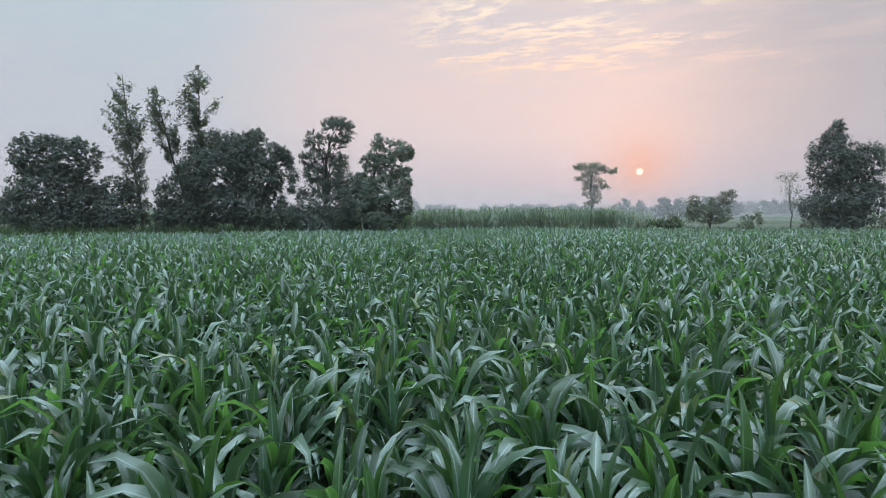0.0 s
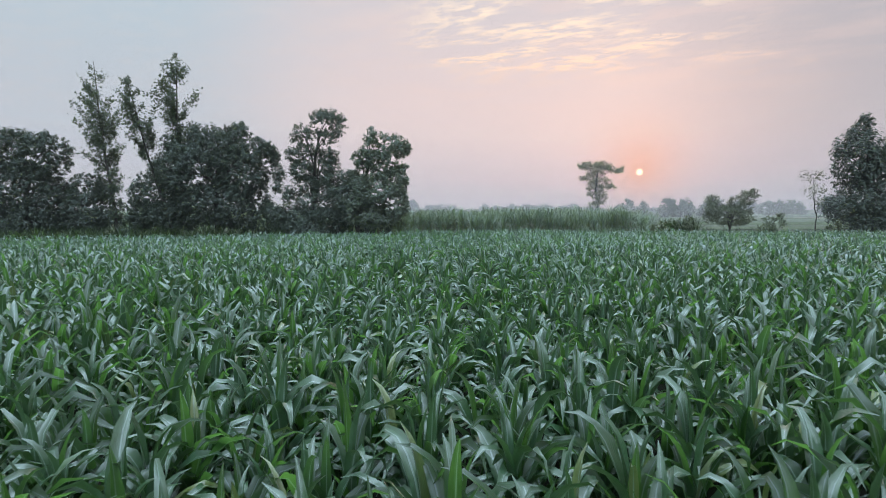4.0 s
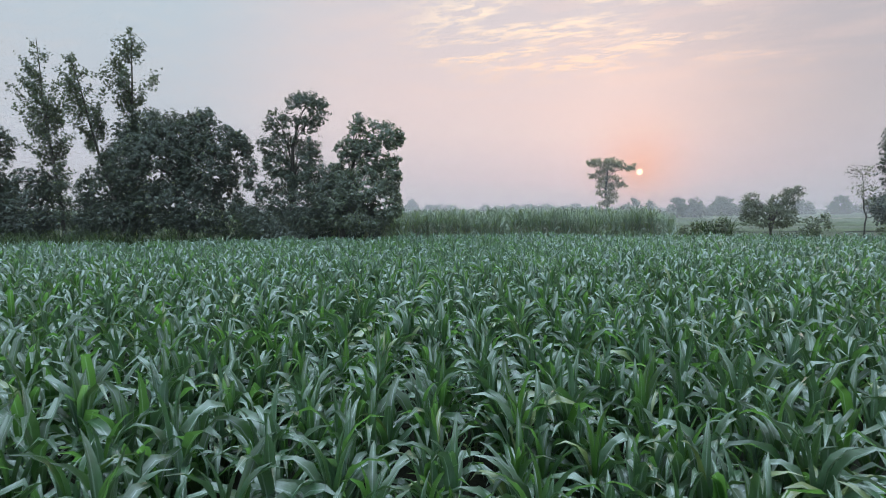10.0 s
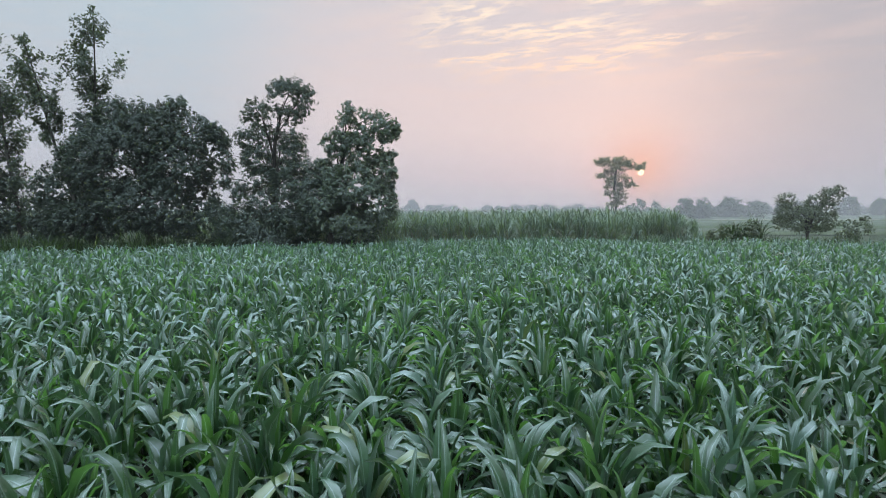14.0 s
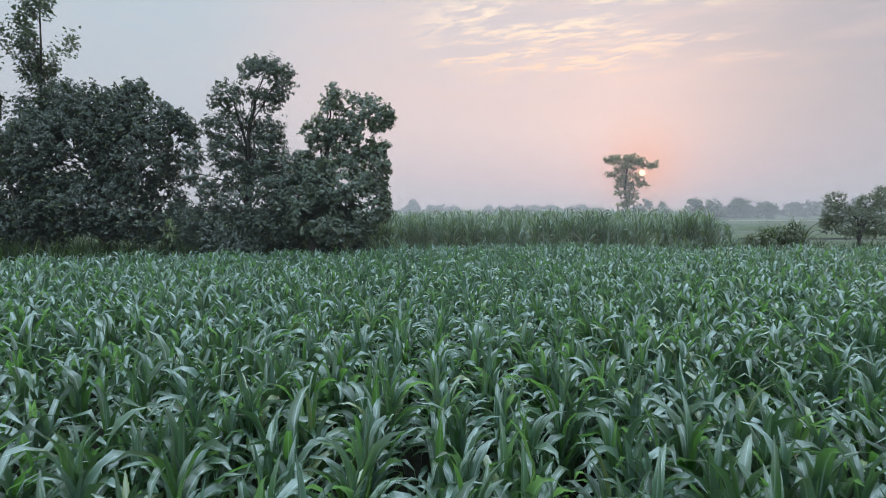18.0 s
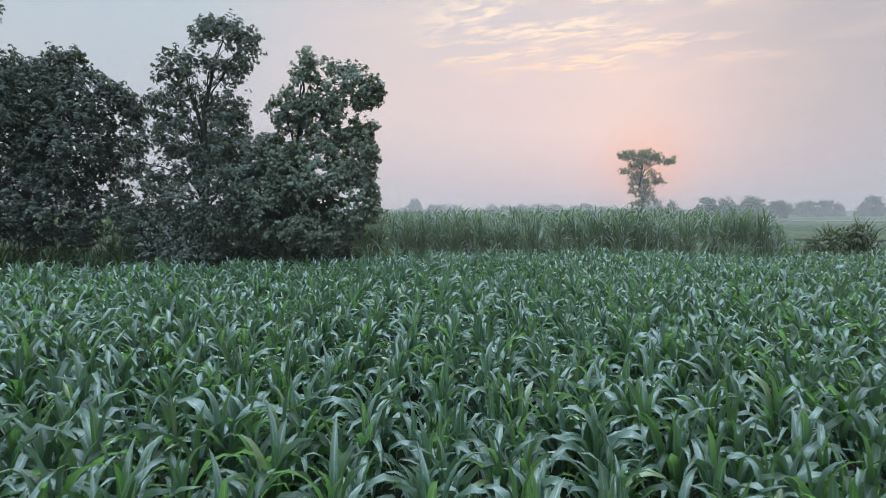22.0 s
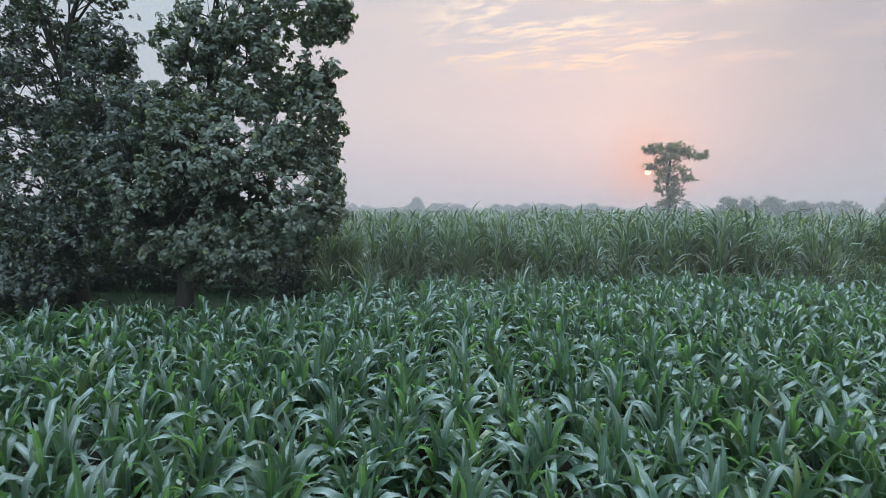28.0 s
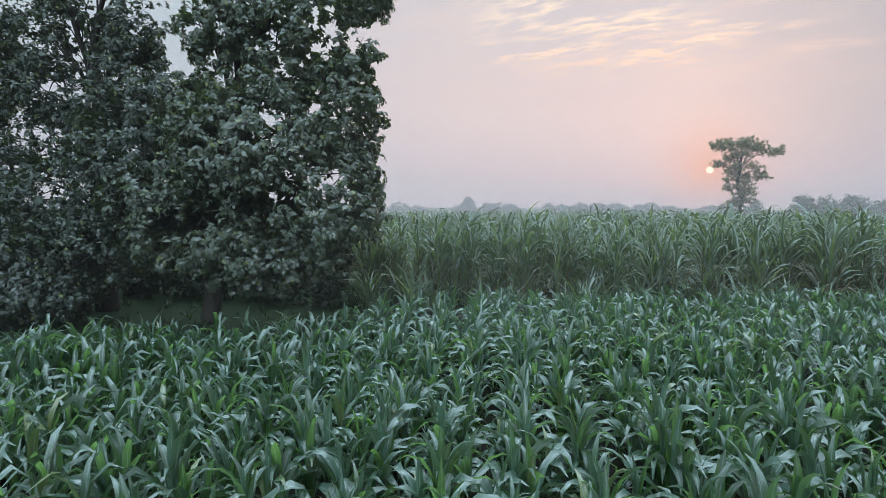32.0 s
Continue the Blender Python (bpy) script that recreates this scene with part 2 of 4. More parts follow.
# green darkened to carry the shade below the trees
SHADED_TURF = solid_material("shaded_turf", (0.016, 0.030, 0.012), (0.034, 0.058, 0.022), 0.4, 0.95, 0.5)
PADDY = solid_material("paddy", (0.043, 0.072, 0.032), (0.072, 0.106, 0.048), 0.12, 0.9, 0.4)
STUBBLE = solid_material("stubble", (0.12, 0.13, 0.075), (0.18, 0.18, 0.11), 0.2, 0.95, 0.4)
BUND = solid_material("bund", (0.05, 0.075, 0.03), (0.09, 0.12, 0.05), 0.6, 0.95, 0.8)

# ---- mesh tools ----
rng = np.random.default_rng(11)


def mesh_of(name, verts, quads, material, uv=None):
    """A mesh from arrays: n x 3 places, m x 4 corners, and the corners' uv by vertex."""
    me = bpy.data.meshes.new(name)
    verts, quads = np.asarray(verts, np.float32), np.asarray(quads, np.int32)
    me.vertices.add(len(verts))
    me.vertices.foreach_set("co", verts.ravel())
    me.loops.add(quads.size)
    me.loops.foreach_set("vertex_index", quads.ravel())
    me.polygons.add(len(quads))
    me.polygons.foreach_set("loop_start", np.arange(0, quads.size, 4, dtype=np.int32))
    me.polygons.foreach_set("use_smooth", np.ones(len(quads), bool))
    if uv is not None:
        me.uv_layers.new(name="leaf").data.foreach_set("uv", np.asarray(uv, np.float32)[quads.ravel()].ravel())
    me.update(calc_edges=True)
    me.materials.append(material)
    return me


def part(name, me, parent, label=""):
    ob = new(name, me)
    ob.parent = parent
    return tagged(ob, label)


def strip(length, width, rise, droop, segments, across, fold=0.15, twist=0.0, wave=0.0, bend=1.4, waist=0.35):
    """A blade that leaves the origin towards +x, climbs at `rise` degrees and droops by `droop` degrees to its tip."""
    s = np.linspace(0, 1, segments + 1)
    mid = (s[1:] + s[:-1]) / 2
    a = np.radians(rise - droop * mid**bend)
    x = np.r_[0, np.cumsum(np.cos(a))] * length / segments
    z = np.r_[0, np.cumsum(np.sin(a))] * length / segments
    t = np.radians(rise - droop * s**bend)
    w = width * np.clip(np.where(s < waist, 0.45 + 0.55 * np.sin(s / waist * np.pi / 2), np.cos((s - waist) / (1 - waist) * np.pi / 2) ** 0.8), 0.04, 1) / 2
    turn = np.radians(twist) * s
    v, uv = [], []
    for j in range(across):
        u = j / (across - 1) * 2 - 1
        side, lift = u * w * np.cos(turn), u * w * np.sin(turn) + (abs(u) - 0.5) * 2 * fold * w + wave * np.sin(s * 17 + u * 2.0) * abs(u) * w
        v.append(np.stack([x - np.sin(t) * lift, side, z + np.cos(t) * lift], 1))
        uv.append(np.stack([np.full_like(s, (u + 1) / 2), s], 1))
    v, uv = np.stack(v, 1).reshape(-1, 3), np.stack(uv, 1).reshape(-1, 2)
    i = np.arange(segments)[:, None] * across + np.arange(across - 1)[None]
    q = np.stack([i, i + 1, i + 1 + across, i + across], -1).reshape(-1, 4)
    return v, q, uv


def turned(piece, azimuth, shift=(0, 0, 0), scale=1.0):
    v, q, uv = piece
    c, s = math.cos(azimuth), math.sin(azimuth)
    m = np.array([[c, -s, 0], [s, c, 0], [0, 0, 1]])
    return v @ m.T * scale + np.array(shift), q, uv


def joined(pieces):
    v, q, uv, n = [], [], [], 0
    for a, b, c in pieces:
        v.append(a), q.append(b + n), uv.append(c)
        n += len(a)
    return np.concatenate(v), np.concatenate(q), np.concatenate(uv)


def tube(points, radii, sides=7):
    """A tapered round limb along points."""
    points, radii = np.asarray(points, float), np.asarray(radii, float)
    ahead = np.gradient(points, axis=0)
    ahead /= np.linalg.norm(ahead, axis=1)[:, None]
    ref = np.where(np.abs(ahead[:, 2:3]) > 0.9, (1.0, 0, 0), (0, 0, 1.0))
    a = np.cross(ahead, ref)
    a /= np.linalg.norm(a, axis=1)[:, None]
    b = np.cross(ahead, a)
    g = np.linspace(0, 2 * np.pi, sides, endpoint=False)
    v = points[:, None] + radii[:, None, None] * (np.cos(g)[None, :, None] * a[:, None] + np.sin(g)[None, :, None] * b[:, None])
    n = len(points)
    i, j = np.meshgrid(np.arange(n - 1), np.arange(sides), indexing="ij")
    k = (j + 1) % sides
    q = np.stack([i * sides + j, i * sides + k, (i + 1) * sides + k, (i + 1) * sides + j], -1).reshape(-1, 4)
    uv = np.zeros((n * sides, 2))
    return v.reshape(-1, 3), q, uv


def spread(templates, places, turns, scales, tips=None):
    """Copies of templates at places, joined: turned about z, or with their z axis laid along tips."""
    which = rng.integers(0, len(templates), len(places))
    out = []
    for n, (v, q, uv) in enumerate(templates):
        mine = np.flatnonzero(which == n)
        if not len(mine):
            continue
        c, s, o, i = np.cos(turns[mine]), np.sin(turns[mine]), np.zeros(len(mine)), np.ones(len(mine))
        m = np.stack([np.stack([c, -s, o], 1), np.stack([s, c, o], 1), np.stack([o, o, i], 1)], 1)
        if tips is not None:
            z = tips[mine] / np.linalg.norm(tips[mine], axis=1)[:, None]
            x = np.cross(np.where(np.abs(z[:, 2:3]) > 0.95, (0, 1.0, 0), (0, 0, 1.0)), z)
            x /= np.linalg.norm(x, axis=1)[:, None]
            m = np.stack([x, np.cross(z, x), z], 2) @ m
        all_v = np.einsum("nij,vj->nvi", m, v) * scales[mine][:, None, None] + places[mine][:, None]
        all_q = q[None] + (np.arange(len(mine)) * len(v))[:, None, None]
        out.append((all_v.reshape(-1, 3), all_q.reshape(-1, 4), np.tile(uv, (len(mine), 1))))
    return joined(out)


# ---- ground ----
def slab(name, xs, ys, z, material, label, category, rough=0.0, step=2.0):
    """A gently uneven sheet of ground."""
    nx, ny = max(2, int((xs[1] - xs[0]) / step)), max(2, int((ys[1] - ys[0]) / step))
    gx, gy = np.meshgrid(np.linspace(*xs, nx), np.linspace(*ys, ny))
    gz = z + rough * (np.sin(gx * 0.7 + gy * 0.3) + np.sin(gy * 0.9 - gx * 0.4) + 0.5 * rng.standard_normal(gx.shape))
    v = np.stack([gx, gy, gz], -1).reshape(-1, 3)
    i = (np.arange(ny - 1)[:, None] * nx + np.arange(nx - 1)[None]).reshape(-1)
    q = np.stack([i, i + 1, i + nx + 1, i + nx], 1)
    return tagged(new(name, mesh_of(name, v, q, material)), label, category, kind="structure")


slab("ground", (-2400, 2400), (-1500, 3400), -0.06, SOIL, "dark soil and low green growth reaching the horizon", "ground", 0.0, 60.0)
slab("field_soil", (-50, 54), (-8, 44.6), -0.02, SHADED_EARTH, "soil between the maize rows, darkened for the shade there", "soil", 0.012, 0.6)
slab("grass_strip", (-60, -2), (36, 52), 0.03, SHADED_TURF, "short green grass with the tree shade darkened into its colour", "grass", 0.02, 1.0)
slab("meadow", (13, 130), (44.3, 84), 0.0, MEADOW, "pale green fallow field beyond the maize", "field", 0.015, 2.0)
slab("paddy_field", (32, 190), (87, 128), 0.1, PADDY, "bright green young crop field in evening haze", "field", 0.02, 3.0)
slab("crop_strip", (27, 190), (64, 71), 0.12, BUND, "dark green strip of young crop", "field", 0.03, 1.5)
slab("stubble_field", (36, 240), (129, 150), 0.16, STUBBLE, "pale straw-coloured stubble field", "field", 0.02, 4.0)
slab("far_field", (-260, 330), (151, 300), 0.2, PADDY, "hazy green fields before the far trees", "field", 0.05, 8.0)


def bund(y, x0, x1, high, wide):
    """A low grassy earth bank between two fields."""
    xs = np.arange(x0, x1, 1.5)
    prof = [(-wide, 0.0), (-wide * 0.4, high * 0.9), (wide * 0.3, high), (wide, 0.0)]
    v = np.array([[x, y + dy + 0.2 * math.sin(x * 0.2), h * (1 + 0.25 * math.sin(x * 1.3) + 0.2 * math.sin(x * 0.47)) - 0.05] for x in xs for dy, h in prof])
    i = (np.arange(len(xs) - 1)[:, None] * 4 + np.arange(3)[None]).reshape(-1)
    q = np.stack([i, i + 4, i + 5, i + 1], 1)
    tagged(new("field_bund", mesh_of("field_bund", v, q, BUND)), "low dark grassy earth bank between fields", "earth bank", kind="structure")


bund(85.5, 26, 190, 0.45, 0.9)
bund(128.6, 36, 240, 0.4, 0.9)


def mist(y, thick, top):
    """An upright sheet added to stand in for evening haze; it lets most light through."""
    mat = bpy.data.materials.new("mist")
    mat.use_nodes = True
    k = Nodes(mat.node_tree)
    z = k.add("ShaderNodeSeparateXYZ", {0: k.add("ShaderNodeNewGeometry").outputs["Position"]}).outputs[2]
    f = k.math("MULTIPLY", k.ramp(z, top * 0.25, top, thick, 0.0), k.math("POWER", 2.718, k.math("MULTIPLY", k.math("MAXIMUM", z, 0.0), -3.2 / top)))
    front, back = k.add("ShaderNodeBsdfDiffuse", {"Color": (0.88, 0.83, 0.85, 1)}), k.add("ShaderNodeBsdfTranslucent", {"Color": (0.88, 0.83, 0.85, 1)})
    body = k.add("ShaderNodeMixShader", {0: 0.5, 1: front.outputs[0], 2: back.outputs[0]})
    veil = k.add("ShaderNodeMixShader", {0: f, 1: k.add("ShaderNodeBsdfTransparent").outputs[0], 2: body.outputs[0]})
    k.add("ShaderNodeOutputMaterial", {"Surface": veil.outputs[0]})
    v = [(-700, y, -0.05), (900, y, -0.05), (900, y, top), (-700, y, top)]
    tagged(new("haze_sheet", mesh_of("haze_sheet", v, [(0, 1, 2, 3)], mat)), "thin pale upright sheet standing in for haze over the fields", "mist", kind="structure")


for y, thick, top in ((39.7, 0.014, 40), (52.5, 0.04, 26), (60, 0.08, 30), (78, 0.10, 36), (112, 0.16, 46), (150, 0.17, 60), (200, 0.15, 80), (290, 0.24, 110)):
    mist(y, thick, top)


# ---- the maize field ----
def field_edge(x):
    """Where the maize ends, ahead of the camera."""
    return np.where(x < -3.5, np.maximum(40.0 + (x + 3.5) * 0.27, 28.0), np.interp(x, (-3.5, -2.6, -2.0, -0.2, 2.0), (40.0, 40.5, 41.6, 43.5, 44.0)))


def maize_leaves(detail, seed, late=False):
    """The leaves of one plant, and its stalk: a broad arching fan below, an upright whorl on top."""
    r = random.Random(seed)
    segments, across = ((7, 3), (4, 3), (4, 2), (3, 2))[detail]
    count = (10, 8, 7, 5)[detail] + late
    slim, short = (0.94, 0.90) if late else (1.0, 1.0)
    tall = r.uniform(0.44, 0.60)
    leaves, way = [], r.uniform(0, 6.28)
    for n in range(count):
        f = n / (count - 1)
        way += math.pi + r.uniform(-0.7, 0.7)
        base = (0.12 + 0.88 * f) * tall
        broad = (1, 0.96, 0.92, 0.98)[detail] * slim
        if f < 0.60:
            blade = strip(r.uniform(0.62, 0.90) * short, r.uniform(0.070, 0.100) * broad, r.uniform(62, 80), r.uniform(120, 205), segments, across, 0.26, r.uniform(-55, 55), 0.34, r.uniform(1.8, 3.0))
        elif f < 0.88:
            blade = strip(r.uniform(0.56, 0.82) * short, r.uniform(0.068, 0.098) * broad, r.uniform(74, 87), r.uniform(80, 200), segments, across, 0.30, r.uniform(-55, 55), 0.30, r.uniform(2.2, 3.6))
        else:
            blade = strip(r.uniform(0.46, 0.62) * short, r.uniform(0.052, 0.076) * broad, r.uniform(80, 89), r.uniform(10, 90), segments, across, 0.42, r.uniform(-35, 35), 0.12, r.uniform(2.6, 4.0))
        leaves.append(turned(blade, way, (0.008 * math.cos(way), 0.008 * math.sin(way), base)))
    stalk = tube([(0, 0, -0.05), (0.004, 0.0, tall * 0.5), (0, 0.005, tall * 1.08)], (0.017, 0.014, 0.007), (6, 4, 3, 3)[detail])
    return leaves, stalk


def field_places(x0, x1, y0, y1, gap):
    xs, ys = np.meshgrid(np.arange(math.ceil(x0 / 0.6) * 0.6, x1, 0.6), np.arange(y0, y1, gap * gap / 0.6))
    p = np.stack([xs.ravel(), ys.ravel()], 1)
    p[:, 0] += 0.05 * np.sin(p[:, 1] * 0.7) + rng.normal(0, 0.10, len(p))
    p[:, 1] += rng.uniform(-0.5, 0.5, len(p)) * gap
    p = p[p[:, 1] < field_edge(p[:, 0]) + 0.25 * np.sin(p[:, 0] * 2.1)]
    p = p[rng.random(len(p)) > np.clip(0.16 - 0.008 * p[:, 1], 0, 0.16)]
    return p


def growth(p):
    """How tall the plants stand: a little taller where the walk begins, uneven in broad patches."""
    broad = 0.05 * np.sin(p[:, 0] * 0.55 + 1) * np.sin(p[:, 1] * 0.4) + 0.03 * np.sin(p[:, 0] * 1.9 + p[:, 1] * 1.3)
    return (1.07 - 0.0045 * p[:, 1] + broad) * rng.uniform(0.86, 1.12, len(p))


MIDDLE = 0.55
SINGLE = (-2.0, 3.1, 34.2, 38.2)
FIELD = [("near", 0, 0.30, [(MIDDLE - 2.7, MIDDLE + 2.7)]), ("middle", 1, 0.325, [(-9.5, MIDDLE - 2.7), (MIDDLE + 2.7, 10.5)]), ("outer", 2, 0.40, [(-20, -9.5), (10.5, 21)]), ("edge", 3, 0.44, [(-46, -20), (21, 50)])]
for label, detail, gap, bands in FIELD:
    p = np.concatenate([field_places(a, b, -1.5, 44.5, gap) for a, b in bands])
    if detail == 3:
        p = np.concatenate([p, field_places(-46, 50, -7.0, -1.5, gap)])
    single = (p[:, 0] > SINGLE[0]) & (p[:, 0] < SINGLE[1]) & (p[:, 1] > SINGLE[2]) & (p[:, 1] < SINGLE[3])
    p = p[~single]
    nearer = p[:, 1] + rng.normal(0, 4.5, len(p)) < 20
    for late, some in ((False, p[nearer]), (True, p[~nearer])):
        templates = []
        for n in range((14, 10, 8, 8)[detail]):
            leaves, stalk = maize_leaves(detail, 100 * detail + n, late)
            templates.append(joined(leaves + ([stalk] if detail < 2 else [])))
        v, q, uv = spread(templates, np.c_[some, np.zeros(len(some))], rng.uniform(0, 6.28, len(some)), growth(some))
        tagged(new("maize_crop", mesh_of("maize_crop", v, q, MAIZE_PALE if late else MAIZE, uv)), "dense maize plants in a paler blue-green with drooping leaf tips" if late else "dense green maize plants with arching leaves in soil", "maize", kind="stuff")


def maize_kit(seed):
    """One plant as a thing: an empty with its stalk and each leaf."""
    leaves, stalk = maize_leaves(0, seed, True)
    root = tagged(new("maize_plant"), "maize plant with arching leaves in the paler blue-green", "maize", "maize plants near the tree")
    part("stalk", mesh_of("stalk", stalk[0], stalk[1], MAIZE_STALK), root)
    for v, q, uv in leaves:
        part("leaf", mesh_of("leaf", v, q, MAIZE_PALE, uv), root)
    return root


def single_plants():
    kits = [maize_kit(500 + n) for n in range(10)]
    p = field_places(SINGLE[0], SINGLE[1], SINGLE[2], SINGLE[3], 0.30)
    tall, first = growth(p), set()
    for (x, y), s in zip(p, tall):
        n = int(rng.integers(0, len(kits)))
        m = Matrix.LocRotScale((x, y, 0), Euler((0, 0, rng.uniform(0, 6.28))), (s, s, s))
        if n in first:
            copy_thing(kits[n], m)
        else:
            first.add(n)
            kits[n].matrix_basis = m


# ---- sugar cane ----
def tussock(seed, blades, tall, wide):
    r = random.Random(seed)
    out = []
    for _ in range(blades):
        blade = strip(tall * r.uniform(0.6, 1.1), wide * r.uniform(0.7, 1.2), r.uniform(55, 88), r.uniform(20, 110), 3, 2, 0, r.uniform(-60, 60), 0, 1.8)
        out.append(turned(blade, r.uniform(0, 6.28), (r.uniform(-0.2, 0.2) * tall * 0.5, r.uniform(-0.2, 0.2) * tall * 0.5, 0)))
    return joined(out)


def cane_clump(detail, seed):
    r = random.Random(seed)
    green, dry, stalks = [], [], []
    for _ in range((5, 3)[detail]):
        ox, oy = r.uniform(-0.22, 0.22), r.uniform(-0.22, 0.22)
        lx, ly, tall = r.uniform(-0.25, 0.25), r.uniform(-0.25, 0.25), r.uniform(1.2, 1.5)
        path = [(ox, oy, -0.05), (ox + lx * 0.4, oy + ly * 0.4, tall * 0.5), (ox + lx, oy + ly, tall)]
        if detail == 0:
            stalks.append(tube(path, (0.014, 0.012, 0.008), 4))
        way = r.uniform(0, 6.28)
        for n in range((17, 7)[detail]):
            f = n / (16, 6)[detail]
            way += math.pi + r.uniform(-0.9, 0.9)
            h = tall * (0.08 + 0.92 * f)
            blade = strip(r.uniform(0.75, 1.15) * (1.1 - 0.25 * f), r.uniform(0.028, 0.046) * (1, 1.7)[detail], r.uniform(58, 86), r.uniform(40, 170), (5, 3)[detail], 2, 0, r.uniform(-70, 70), 0, r.uniform(1.8, 3.2))
            green.append(turned(blade, way, (ox + lx * f, oy + ly * f, h)))
        for _ in range((9, 0)[detail]):
            blade = strip(r.uniform(0.5, 1.1), 0.022, r.uniform(50, 88), r.uniform(30, 150), 4, 2, 0, r.uniform(-90, 90), 0, 1.6)
            dry.append(turned(blade, r.uniform(0, 6.28), (ox + r.uniform(-0.1, 0.1), oy + r.uniform(-0.1, 0.1), tall * r.uniform(0.0, 0.5))))
    return green, dry, stalks


def cane_edge(x):
    """The near edge of the cane."""
    return np.where(x < -3.5, 46.5 - 0.12 * (x + 3.5), np.where(x < 10, 45.0, 45.0 + (x - 10) * 0.55))


def cane_height(p):
    end = np.clip((18.5 + np.maximum(p[:, 1] - 49.5, 0) * 0.45 - p[:, 0]) / 2.5, 0, 1)
    return (0.7 + 0.3 * end) * (1.08 + 0.17 * np.exp(-(((p[:, 0] - 14) / 14) ** 2)) + 0.08 * np.sin(p[:, 0] * 0.8 + 0.3 * p[:, 1]))


def cane_places(x0, x1, y0, y1, gap):
    xs, ys = np.meshgrid(np.arange(x0, x1, gap), np.arange(y0, y1, gap))
    p = np.stack([xs.ravel(), ys.ravel()], 1)
    p += rng.uniform(-0.45, 0.45, p.shape) * gap
    return p[(p[:, 1] > cane_edge(p[:, 0]) + 0.35 * np.sin(p[:, 0] * 1.1) + 0.25 * np.sin(p[:, 0] * 2.7)) & (p[:, 0] < 18.5 + np.maximum(p[:, 1] - 49.5, 0) * 0.45)]


def build_cane():
    near = [cane_clump(0, 900 + n) for n in range(7)]
    far = [cane_clump(1, 950 + n) for n in range(6)]
    p = cane_places(-14, 24, 44.5, 56, 0.90)
    front = p[p[:, 1] < cane_edge(p[:, 0]) + 3.6]
    back = np.concatenate([p[p[:, 1] >= cane_edge(p[:, 0]) + 3.6], cane_places(-70, 50, 56, 104, 1.9), cane_places(-70, -14, 44, 56, 1.2)])
    turns, high = rng.uniform(0, 6.28, len(front)), cane_height(front) * rng.uniform(0.84, 1.10, len(front))
    pick = rng.bit_generator.state
    for name, n, mat, label in (("cane_leaves", 0, CANE, "tall green sugar cane leaves drooping at the tips"), ("cane_straw", 1, CANE_DRY, "dry straw leaves low on the sugar cane"), ("cane_stalks", 2, CANE_STALK, "yellow-green sugar cane stalks at the field edge")):
        rng.bit_generator.state = pick
        v, q, uv = spread([joined(c[n]) for c in near], np.c_[front, np.zeros(len(front))], turns, high)
        tagged(new(name, mesh_of(name, v, q, mat, uv)), label, "sugar cane", kind="stuff")
    skirt = np.stack([rng.uniform(-4, 20, 150), rng.uniform(-0.7, 1.2, 150)], 1)
    skirt[:, 1] += cane_edge(skirt[:, 0])
    v, q, uv = spread([tussock(970 + n, 22, 1.2, 0.034) for n in range(6)], np.c_[skirt, np.zeros(len(skirt))], rng.uniform(0, 6.28, len(skirt)), rng.uniform(0.6, 1.35, len(skirt)))
    tagged(new("cane_shoots", mesh_of("cane_shoots", v, q, CANE, uv)), "young green cane shoots along the field edge", "sugar cane", kind="stuff")
    v, q, uv = spread([joined(c[0]) for c in far], np.c_[back, np.zeros(len(back))], rng.uniform(0, 6.28, len(back)), cane_height(back) * rng.uniform(0.9, 1.1, len(back)))
    tagged(new("cane_field", mesh_of("cane_field", v, q, CANE, uv)), "wide field of tall green sugar cane", "sugar cane", kind="stuff")


# ---- trees ----
def rosette(seed, leaves, length, width, rise, droop, segments=2):
    r = random.Random(seed)
    out = []
    for n in range(leaves):
        if not segments:
            a, b, t = length * r.uniform(0.75, 1.15), width * r.uniform(0.8, 1.15) / 2, math.radians(rise - droop / 2 + r.uniform(-25, 25))
            v = np.array([(0, 0, 0), (a * 0.5 * math.cos(t), b, a * 0.5 * math.sin(t) + r.uniform(-0.4, 0.4) * b), (a * math.cos(t - 0.3), 0, a * math.sin(t - 0.3)), (a * 0.5 * math.cos(t), -b, a * 0.5 * math.sin(t) + r.uniform(-0.4, 0.4) * b)])
            out.append(turned((v, np.array([(0, 3, 2, 1)]), np.full((4, 2), 0.2)), n / leaves * 6.28 + r.uniform(-0.8, 0.8)))
            continue
        blade = strip(length * r.uniform(0.75, 1.15), width * r.uniform(0.8, 1.15), rise + r.uniform(-25, 20), droop * r.uniform(0.6, 1.3), segments, 2, 0, r.uniform(-40, 40), 0, 1.0, 0.5)
        out.append(turned(blade, n / leaves * 6.28 + r.uniform(-0.8, 0.8), (0, 0, r.uniform(-0.07, 0.02))))
    return joined(out)


BROAD = [rosette(n, 7, 0.170, 0.082, 4, 64, 2) for n in range(9)]
CLUSTER = [rosette(140 + n, 7, 0.16, 0.074, 12, 66, 0) for n in range(9)]
SMALL = [rosette(20 + n, 6, 0.11, 0.075, 20, 60, 0) for n in range(5)]
FEATHER = [rosette(40 + n, 9, 0.20, 0.045, 10, 40, 0) for n in range(5)]
PUFF = [rosette(80 + n, 4, 0.20, 0.17, 20, 60, 0) for n in range(4)]


